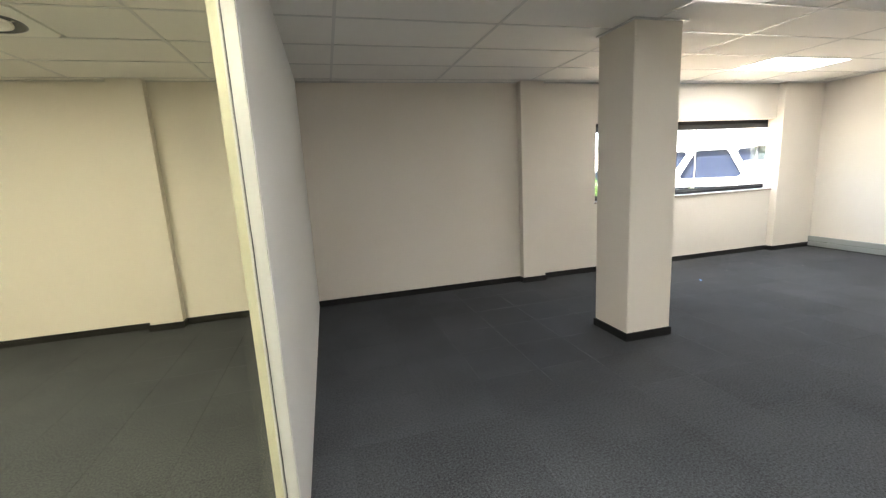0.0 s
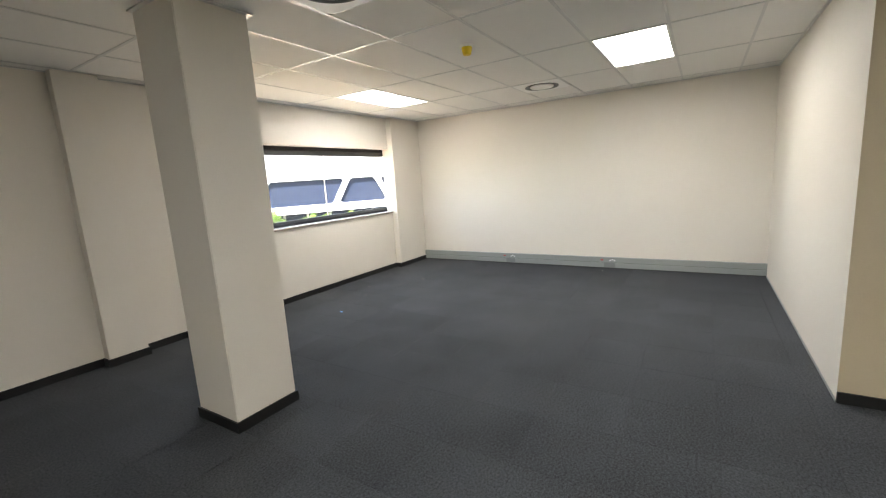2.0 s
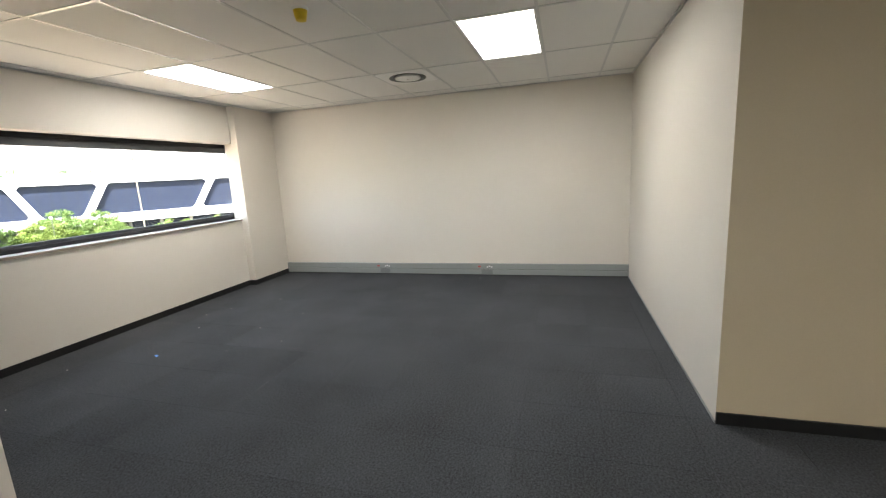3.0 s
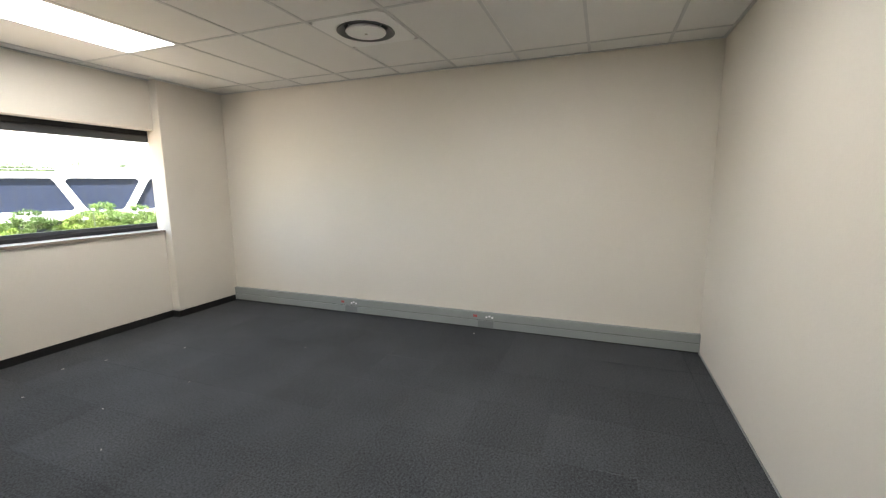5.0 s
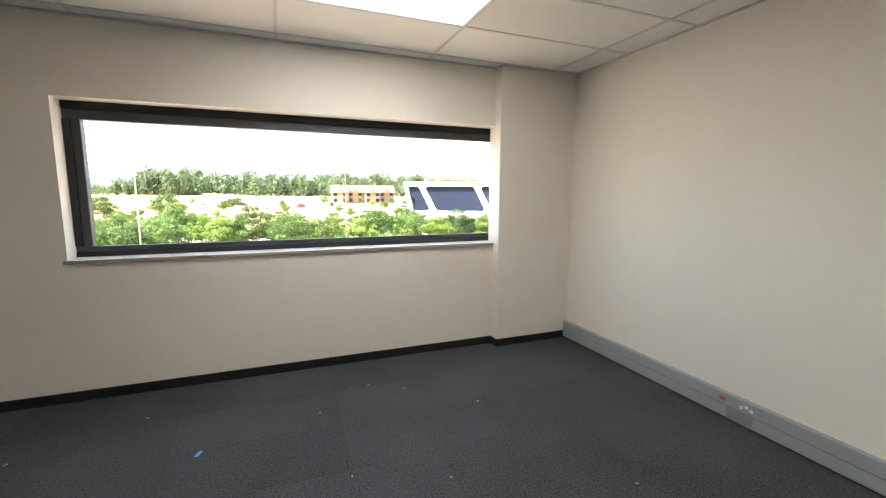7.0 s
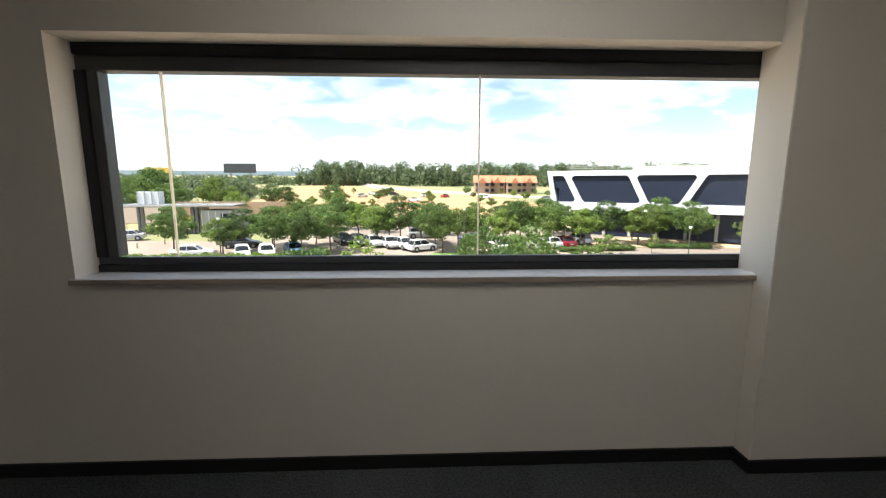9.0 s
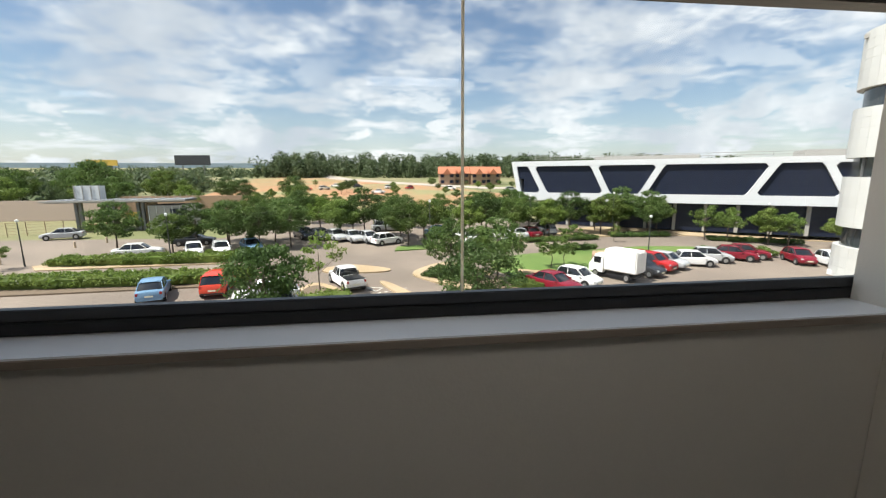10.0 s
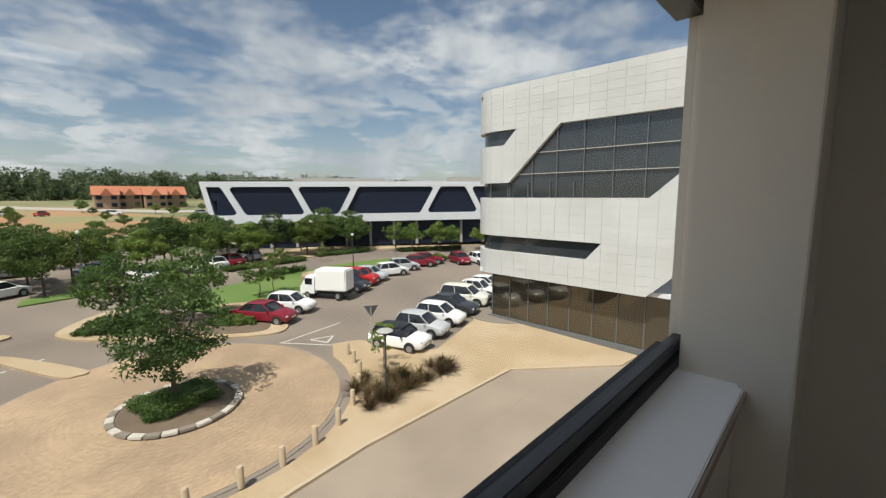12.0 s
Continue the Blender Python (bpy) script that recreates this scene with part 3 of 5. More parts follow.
def island(name, pts, fill, label, kerb=0.45):
    o = rounded(pts)
    c = sum((Vector(p) for p in o), Vector((0, 0))) / len(o)
    paving(name, o, G, G + 0.13, PAVER, label, "traffic island")
    if fill:
        inner = [tuple(Vector(p) + (c - Vector(p)).normalized() * min(kerb * 2, (c - Vector(p)).length * 0.5)) for p in o]
        paving(name + "_bed", inner, G + 0.13, G + 0.16, fill, "planted bed of the island", "planting bed")


island("pavement_2", [(-2.4, 26.3), (0.2, 25.1), (3.4, 26.4), (4.6, 29.8), (3.4, 34), (0.4, 38), (-1.0, 36.5), (-0.8, 33), (-2.2, 29.5)], MULCH, "tan kerbed island with planting")
island("pavement_3", [(5.2, 37.6), (6.0, 37.4), (8.6, 32.6), (8.2, 31.9), (7.4, 32.6)], None, "narrow tan splitter island")
island("pavement_4", [(8.0, 40.6), (11, 44.2), (13, 43), (16, 38), (20, 35.2), (18.6, 31.2), (15.4, 32.4), (12.4, 34.8), (9.4, 37.6)], MULCH, "tan kerbed corner with planting", 0.6)
island("pavement_5", [(0.5, 41.5), (5.2, 41.2), (5.8, 42.4), (2.6, 44.2), (0, 43.2)], None, "rounded tan splitter island")
paving("ground_lawn", rounded([(17.6, 37), (15.6, 42.5), (19.4, 46.6), (28, 48.4), (37, 49.6), (46, 47.2), (44, 43.6), (33, 42.2), (25, 39.6), (21, 36.2)]), G, G + 0.14, LAWN, "bright green mown lawn", "lawn")
paving("pavement_6", [(17.4, 39.4), (21.6, 37.2), (22.6, 38.2), (17.8, 40.6)], G + 0.14, G + 0.16, PAVER, "tan path across the lawn", "path")
paving("pavement_7", [(24.4, 39.2), (26.4, 40.4), (31.5, 47.8), (29.2, 47.8)], G + 0.14, G + 0.16, PAVER, "tan path across the lawn", "path")
paving("pavement_8", rounded([(22, 55.5), (34, 57), (44, 57.2), (56, 53), (68, 48), (72, 53), (58, 60), (40, 66), (26, 60)]), G, G + 0.12, PAVER, "tan paved verge", "pavement")
paving("pavement_9", [(-60, 42.6), (-8.2, 44.0), (-5.5, 43.4), (-4.6, 41.4), (-6.2, 38.2), (-26, 37.0), (-60, 36)], G, G + 0.12, MULCH, "planted verge between road and parking", "verge")
paving("pavement_10", [(-26, 45.2), (-9, 46.4), (-7.4, 48), (-9.4, 49.8), (-25, 49.4), (-27.6, 47)], G, G + 0.12, PAVER, "tan kerbed verge of the upper parking", "verge")
paving("pavement_11", [(6.5, 50.6), (22, 53.6), (21.6, 55.4), (6.8, 53)], G, G + 0.12, LAWN, "grass strip beside the upper parking", "verge")


# road markings
def stripe(name, a, b, w, label):
    a, b = Vector(a), Vector(b)
    d = b - a
    n = Vector((-d.y, d.x)).normalized() * w / 2
    structure(name, slab([tuple(a - n), tuple(b - n), tuple(b + n), tuple(a + n)], G + 0.001, G + 0.006), PAINT, label, "road marking")


marks = [((-9, 23.3), (-2.3, 25.85), 0.16), ((-8.2, 30.6), (-6.6, 26.2), 0.1), ((-5.6, 35.4), (-6.0, 31.6), 0.1), ((17.6, 29.4), (22.3, 30.3), 0.1), ((17.5, 29.5), (19.6, 26.9), 0.1)]
for k in range(9):
    marks.append(((-2.6 + k * 0.63, 21.2 + k * 0.19), (-2.2 + k * 0.63, 21.32 + k * 0.19), 0.07))
for k in range(4):
    marks.append(((2.6 + k * 0.35, 25.6 - k * 0.5), (2.9 + k * 0.35, 25.2 - k * 0.5), 0.3))
for k in range(5):
    marks.append(((5.0 + k * 0.5, 35.0 + k * 0.25), (5.3 + k * 0.5, 35.15 + k * 0.25), 0.14))
for p, q in (((19.1, 28.7), (20.5, 28.3)), ((20.5, 28.3), (19.6, 27.5)), ((19.6, 27.5), (19.1, 28.7)), ((4.2, 36.6), (4.9, 35.5)), ((4.9, 35.5), (5.4, 36.4)), ((5.4, 36.4), (4.2, 36.6)), ((-0.4, 23.2), (2.2, 24.2)), ((2.2, 24.2), (2.4, 23.7)), ((2.4, 23.7), (-0.4, 23.2))):
    marks.append((p, q, 0.12))
for a, b, w in marks:
    stripe("road_marking", a, b, w, "worn white painted road line")
cu = bpy.data.curves.new("road_word", "FONT")
cu.body, cu.size, cu.extrude, cu.align_x = "STOP", 1.25, 0.003, "CENTER"
tmp = new("road_word", cu)
me = bpy.data.meshes.new_from_object(tmp.evaluated_get(bpy.context.evaluated_depsgraph_get()))
bpy.data.objects.remove(tmp)
me.materials.append(PAINT)
word = tagged(new("road_word", me), "worn white painted word on the asphalt", "road marking", "", "structure")
word.matrix_basis = pose(-4.75, 27.7, G + 0.005, 0, 0, 201) @ Matrix.Diagonal((0.92, 1.35, 1, 1))


# ---- plants ----
def leaf_mesh(name, clumps, per, size, material, seed, flat=0.6, long=1.0):
    """Many small bent leaves scattered in clumps given as (x, y, z, radius)."""
    r = np.random.default_rng(seed)
    c = np.array(clumps)
    n = len(c) * per
    k = np.repeat(np.arange(len(c)), per)
    d = r.normal(size=(n, 3))
    d /= np.linalg.norm(d, axis=1)[:, None]
    rad = c[k, 3] * r.uniform(0.35, 1.0, n) ** 0.6
    p = c[k, :3] + d * rad[:, None] * np.array((1, 1, flat))
    u = r.normal(size=(n, 3))
    u /= np.linalg.norm(u, axis=1)[:, None]
    w = np.cross(u, d + 0.3 * r.normal(size=(n, 3)))
    w /= np.linalg.norm(w, axis=1)[:, None] + 1e-6
    s = size * r.uniform(0.6, 1.3, n)[:, None]
    v = np.stack([p - u * s * long, p - w * s * 0.45, p + u * s * long, p + w * s * 0.45], 1).reshape(-1, 3)
    f = np.arange(n * 4).reshape(-1, 4)
    me = bpy.data.meshes.new(name)
    me.from_pydata(v.tolist(), [], f.tolist())
    me.materials.append(material)
    return me


def tree(height, spread, base, leaf, seed, clumps=58, per=85, size=0.15, trunk=0.11, stretch=1.0, label="leafy green broad-crowned tree", group="trees by the parking"):
    r = random.Random(seed)
    t = thing("tree", label, "tree", group)
    bm = bmesh.new()
    knee = Vector((r.uniform(-0.12, 0.12), r.uniform(-0.12, 0.12), base * 0.9))
    rod(bm, (0, 0, -0.1), knee, trunk, trunk * 0.75)
    top = knee + Vector((r.uniform(-0.2, 0.2), r.uniform(-0.2, 0.2), (height - base) * 0.55))
    rod(bm, knee, top, trunk * 0.75, trunk * 0.3, 8)
    cs = []
    mid, hh = (height + base) / 2, (height - base) / 2
    for k in range(clumps):
        for _ in range(30):
            x, y, z = r.uniform(-1, 1), r.uniform(-1, 1), r.uniform(-1, 1)
            q = math.sqrt(x * x + y * y + z * z)
            if 0.45 < q < 1.0:
                break
        taper = 1.0 - 0.35 * max(0, z) - 0.15 * max(0, -z)
        rr = spread / 2
        cs.append((x * rr * taper, y * rr * taper * stretch, mid + z * hh * r.uniform(0.85, 1.1), rr * r.uniform(0.16, 0.34)))
    for c in cs[::4]:
        a = knee.lerp(top, r.uniform(0.0, 0.9))
        rod(bm, a, Vector(c[:3]), trunk * 0.28, trunk * 0.08, 6)
    part("trunk", bm, BARK, t, "brown trunk with limbs", True)
    part("crown", leaf_mesh("crown", cs, per, size, leaf, seed), None, t)
    return t


def plant(proto, x, y, scale=1.0, turn=0.0, z=G):
    m = pose(x, y, z, 0, 0, turn)
    o = copy_thing(proto, m)
    o.matrix_basis = m @ Matrix.Diagonal((scale, scale, scale * (0.94 + 0.12 * ((x * 7.3 + y) % 1)), 1))
    return o


hero = tree(5.9, 5.0, 1.6, LEAF_H, 3, clumps=84, per=105, size=0.10, trunk=0.13, label="dark green tree growing from the round hedge", group="")
hero.matrix_basis = pose(10.95, 25.5, G + 0.05, 0, 0, 30) @ Matrix.Diagonal((0.93, 0.93, 0.97, 1))
kinds = [tree(5.2, 5.2, 1.7, LEAF_M, 11), tree(5.0, 4.6, 1.6, LEAF_L, 12), tree(5.8, 5.4, 1.6, LEAF_D, 13), tree(4.4, 4.0, 1.5, LEAF_M, 14, clumps=34, per=45),
         tree(6.0, 6.4, 1.6, LEAF_D, 15, clumps=70)]
shade = tree(4.5, 4.7, 0.8, LEAF_H, 16, clumps=80, per=64, size=0.13, label="dark green low-crowned tree over parked cars", group="")
shade.matrix_basis = pose(-1.4, 29.5, G + 0.1) @ Matrix.Diagonal((1, 1, 1.18, 1))
sparse = tree(5.2, 3.4, 1.4, LEAF_L, 21, clumps=20, per=34, size=0.14, trunk=0.06, label="thin young tree with sparse light leaves")
small = tree(3.3, 2.7, 1.1, LEAF_M, 22, clumps=22, per=42, size=0.12, trunk=0.05, label="small young green tree on the lawn")
proto_spots = [(kinds[0], 8.2, 53.8), (kinds[1], 27.3, 57.5), (kinds[2], 31.5, 60.5), (kinds[3], 47.1, 53.6), (kinds[4], -30.0, 112.0), (sparse, 1.0, 34.2), (small, 20.9, 40.6)]
for p, x, y in proto_spots:
    p.matrix_basis = pose(x, y, G + 0.1, 0, 0, 20)
spots = [(1, 35.4, 59, 1.08), (1, 37.6, 59.4, 1.0), (2, 41.9, 58, 1.05), (2, 39.5, 61.5, 1.1), (3, 49, 52, 1.0), (1, 52.3, 49.4, 0.95), (3, 53.8, 48.2, 0.9), (1, 58.5, 46, 0.9),
         (0, 22.5, 59, 1.1), (2, 18.5, 60, 1.12), (1, 16.4, 57.6, 1.05), (0, 20.0, 63.5, 1.15), (4, 24.5, 66, 1.0), (0, 12.5, 63, 1.0), (2, 9.5, 69, 1.0), (3, 5.5, 62, 1.2),
         (2, 2.6, 61, 1.1), (0, -0.6, 60.5, 1.08), (1, -3.6, 63, 1.05), (2, -6.6, 64.5, 1.1), (0, 4.2, 70, 1.0), (2, -2.2, 72, 1.1), (4, -7, 76, 1.0), (0, 13.5, 74, 1.0), (2, 18.5, 77, 1.05),
         (1, 24, 79, 1.0), (0, 29, 77, 1.0), (2, 9, 80, 1.05), (2, -12.0, 53, 1.0), (0, -14.2, 58.6, 1.0), (2, -8.6, 52.8, 0.95), (4, -13.2, 70, 0.9), (0, -17.6, 52.2, 0.85), (2, -23.8, 53.2, 1.0),
         (0, -18, 75, 1.05), (2, -5.6, 54.4, 0.98), (2, 11.3, 38.8, 0.92), (2, 14.9, 37.2, 0.9), (3, -2.0, 83, 1.1), (2, 5.5, 86, 1.1), (0, 16, 86, 1.1), (2, 33, 72, 1.0), (4, -20, 86, 1.0), (3, -9, 90, 1.0), (2, 27.2, 70.5, 1.05)]
for i, (k, x, y, s) in enumerate(spots):
    plant(kinds[k], x, y, s * (0.68 if y > 66 else 0.95), (i * 73) % 360, G + 0.1)
for x, y, s in ((22.6, 41.4, 0.9), (26.2, 48.2, 1.0), (-29.8, 46.0, 0.8)):
    plant(small, x, y, s, x * 40, G + 0.1)
plant(sparse, -33.6, 47.4, 0.55, 20, G)
plant(sparse, 19.7, 22.0, 0.5, 80, G + 0.1)
plant(sparse, 34.2, 53.2, 0.45, 10, G + 0.1)
for i in range(34):
    x, y = -44 + (i * 17.3) % 104, 94 + (i * 31.7) % 120
    plant(kinds[i % 4], x, y, 0.45 + 0.35 * ((i * 7) % 5) / 5, i * 67, G)
for i, (x, y) in enumerate(((-11, 57), (-16, 54.5), (-8.5, 58.5), (10.5, 59), (14.2, 60.6), (28.8, 62.5), (25.6, 61.4), (7.4, 58.2), (0.8, 63.4), (36.4, 62.6), (44.6, 60.2))):
    plant(kinds[(i * 2) % 5], x, y, 0.82 + 0.05 * (i % 4), i * 41, G + 0.05)
# taller trees behind the gatehouse
for i in range(26):
    x, y = -92 + i * 3.1 + 4 * math.sin(i * 2.3), 104 + 14 * math.sin(i * 1.7) - abs(i - 13) * 0.2
    plant(kinds[(i * 3) % 5], x, y, (1.5 if i < 17 else 0.85) + 0.3 * math.sin(i * 3.1), i * 51, G)


def hedge(name, label, x0, x1, y0, y1, h, leaf, seed, turn=0.0, per=30, size=0.09, at=None):
    """A clipped or shaggy hedge: a dark inner mass under a coat of leaves."""
    r = random.Random(seed)
    t = thing(name, label, "hedge", "hedges")
    w, d = x1 - x0, y1 - y0
    t.matrix_basis = pose((x0 + x1) / 2, (y0 + y1) / 2, G + 0.1, 0, 0, turn) if at is None else at
    o = rounded([(-w / 2, -d / 4), (-w / 2.2, -d / 2), (w / 2.2, -d / 2), (w / 2, -d / 4), (w / 2, d / 4), (w / 2.2, d / 2), (-w / 2.2, d / 2), (-w / 2, d / 4)], 4)
    part("inner_mass", slab([(x * 0.94, y * 0.86) for x, y in o], 0, h * 0.62), leaf, t)
    per = max(per, 34)
    n = int(w * d * 4.5) + 12
    cs = [(r.uniform(-w / 2, w / 2), r.uniform(-d / 2, d / 2), h * r.uniform(0.3, 0.75), r.uniform(0.3, 0.48)) for _ in range(n)]
    cs += [(s * w / 2 * 0.97, r.uniform(-d / 2, d / 2), h * r.uniform(0.2, 0.6), 0.3) for s in (-1, 1) for _ in range(int(d * 3) + 2)]
    cs += [(r.uniform(-w / 2, w / 2), s * d / 2 * 0.95, h * r.uniform(0.2, 0.6), 0.32) for s in (-1, 1) for _ in range(int(w * 3) + 2)]
    part("leaves", leaf_mesh("leaves", cs, per, size, leaf, seed), None, t)
    if "flowers" in label:
        tops = [(x, y, z + 0.1, q * 1.02) for x, y, z, q in cs[::2]]
        part("flowers", leaf_mesh("flowers", tops, 2, 0.045, WHITE_P, seed + 500), None, t, "small white flowers")
    return t


hedge("hedge", "shaggy dark green hedge on the island", -2.0, 2.4, 25.9, 27.6, 1.1, LEAF_M, 31, 10)
hedge("hedge", "shaggy green planting with white flowers", 0.4, 3.6, 27.4, 33.6, 1.15, LEAF_L, 32, 12)
hedge("hedge", "long shaggy green hedge with white flowers beside the road", -27, -5.6, 38.6, 41.2, 1.1, LEAF_L, 33, 0, 26, 0.13)
hedge("hedge", "long shaggy green hedge with white flowers", -26, -9.4, 46.4, 48.6, 1.1, LEAF_L, 34, 0, 26, 0.13)
hedge("hedge", "low clipped light green hedge below the window", 2.4, 6.8, 17.9, 19.4, 0.7, LEAF_L, 35, 4, 110, 0.05)
hedge("hedge", "clipped green hedge block beside the parked cars", 15.6, 18.2, 34.2, 35.8, 0.8, LEAF_M, 36, -30, 40)
hedge("hedge", "low planting on the road corner", 9.4, 12.0, 38, 41.5, 0.5, LEAF_D, 37, -30, 30)
hedge("hedge", "low green hedge along the verge", 23, 33, 54.6, 55.6, 0.6, LEAF_D, 38, 6, 26, 0.13)
hedge("hedge", "low green hedge along the verge", 36, 44, 56.4, 57.6, 0.6, LEAF_D, 39, -6, 26, 0.13)
hedge("hedge", "low green hedge along the verge", 47, 57, 50.6, 51.8, 0.6, LEAF_D, 40, -27, 26, 0.13)
hedge("hedge", "wild green planting behind the cars", 40, 47, 43.4, 45.2, 0.9, LEAF_M, 41, -14, 26, 0.13)
hedge("hedge", "green planting in front of the long building", 44, 66, 57, 60, 1.6, LEAF_M, 42, -33, 14, 0.2)
hedge("hedge", "hedge along the lawn edge", 24, 29.4, 48.3, 49.2, 0.8, LEAF_D, 43, 6, 26, 0.12)
ring = hedge("hedge", "round clipped dark green hedge under the tree", -1.35, 1.35, -1.0, 1.0, 0.8, LEAF_D, 44, at=pose(10.95, 25.45, G + 0.05, 0, 0, 12), per=130, size=0.05)
paving("ground_bed", circle(10.95, 25.2, 2.2), G + 0.045, G + 0.1, MULCH, "brown soil ring under the tree", "planting bed")
edge = thing("roundabout_kerb", "ring of white and dark painted kerb stones", "kerb ring")
stone = [mesh_of("kerb_stone", boxes((-0.15, 0.15, -0.27, 0.27, 0, 0.12), bevel=0.02), m) for m in (mat("chipped_white_stone", (0.50, 0.46, 0.40), 0.85, 0.25, 2, 14), STONE_D)]
for k in range(26):
    a = 2 * math.pi * k / 26
    part("kerb_stone", stone[k % 2], None, edge).matrix_basis = pose(10.95 + 2.36 * math.cos(a), 25.2 + 2.36 * math.sin(a), G + 0.045, 0, 0, math.degrees(a))


def flax(x, y, s, seed):
    """A clump of sword-shaped leaves."""
    r = random.Random(seed)
    vs, fs = [], []
    for _ in range(70):
        a, lean, ln, w = r.uniform(0, 6.28), r.uniform(0.1, 1.15), s * r.uniform(0.7, 1.15), 0.03
        c, n = math.cos(a), math.sin(a)
        i = len(vs)
        for q in (0.0, 0.55, 1.0):
            out, up = ln * q * math.sin(lean) * (0.7 + 0.5 * q), ln * q * math.cos(lean) * (1.1 - 0.35 * q)
            ww = w * (1.0 - 0.85 * q)
            vs += [(c * out - n * ww, n * out + c * ww, up), (c * out + n * ww, n * out - c * ww, up)]
        fs += [(i, i + 1, i + 3, i + 2), (i + 2, i + 3, i + 5, i + 4)]
    me = bpy.data.meshes.new("flax_bush")
    me.from_pydata(vs, [], fs)
    me.materials.append(FLAX)
    ob = tagged(new("flax_bush", me), "brown sword-leaved flax bush in the paving", "bush", "flax bushes")
    ob.matrix_basis = pose(x, y, G + 0.1)


rng = random.Random(8)
for i in range(34):
    u, v = rng.random(), rng.random()
    flax(16.2 + 5.6 * u + 0.6 * v, 19.0 + 0.1 * u + v * (2.9 - 2.0 * u) , rng.uniform(0.75, 1.05), 100 + i)


# ---- vehicles ----
def loft(sections, closed_ends=True):
    """A body through cross-sections, each a list of points of equal number."""
    bm = bmesh.new()
    rings = [[bm.verts.new(p) for p in s] for s in sections]
    for a, b in zip(rings, rings[1:]):
        for i in range(len(a) - 1):
            bm.faces.new((a[i], a[i + 1], b[i + 1], b[i]))
    if closed_ends:
        bm.faces.new(rings[0])
        bm.faces.new(rings[-1][::-1])
    bmesh.ops.recalc_face_normals(bm, faces=bm.faces)
    return bm


def hull(rows):
    """Lower car body: rows of (x, half width, sill height, shoulder height)."""
    out = []
    for x, w, lo, hi in rows:
        half = [(w * 0.86, lo), (w * 0.98, lo + 0.1), (w, lo + (hi - lo) * 0.5), (w * 0.97, hi - 0.06), (w * 0.88, hi), (w * 0.4, hi + 0.025)]
        out.append([(x, y, z) for y, z in half] + [(x, -y, z) for y, z in reversed(half)] + [(x, half[0][0], half[0][1])])
    return loft(out)


SHAPES = {  # length, half width, shoulder, roof height, windscreen base, roof front, roof rear, tail glass base, bonnet tip height
    "hatch": (3.8, 0.84, 0.93, 1.47, 0.95, 0.25, -1.25, -1.72, 0.72),
    "mini": (3.72, 0.86, 0.92, 1.40, 0.85, 0.35, -1.3, -1.66, 0.78),
    "sedan": (4.5, 0.88, 0.92, 1.44, 1.05, 0.3, -1.0, -1.75, 0.70),
    "suv": (4.4, 0.92, 1.05, 1.66, 1.15, 0.45, -1.65, -2.02, 0.88),
    "pickup": (4.7, 0.86, 1.0, 1.6, 1.2, 0.6, -0.5, -0.7, 0.88),
}


def wheel(parent, x, y, r):
    w = part("wheel", turned([(r * 0.55, -0.1), (r * 0.92, -0.11), (r, -0.08), (r, 0.08), (r * 0.92, 0.11), (r * 0.55, 0.1)], 20), RUBBER, parent, smooth=True)
    w.matrix_basis = pose(x, y, r, 90, 0, 0)
    part("rim", turned([(r * 0.62, -0.113), (r * 0.2, -0.095), (r * 0.2, 0.095), (r * 0.62, 0.113)], 14), RIM, w)


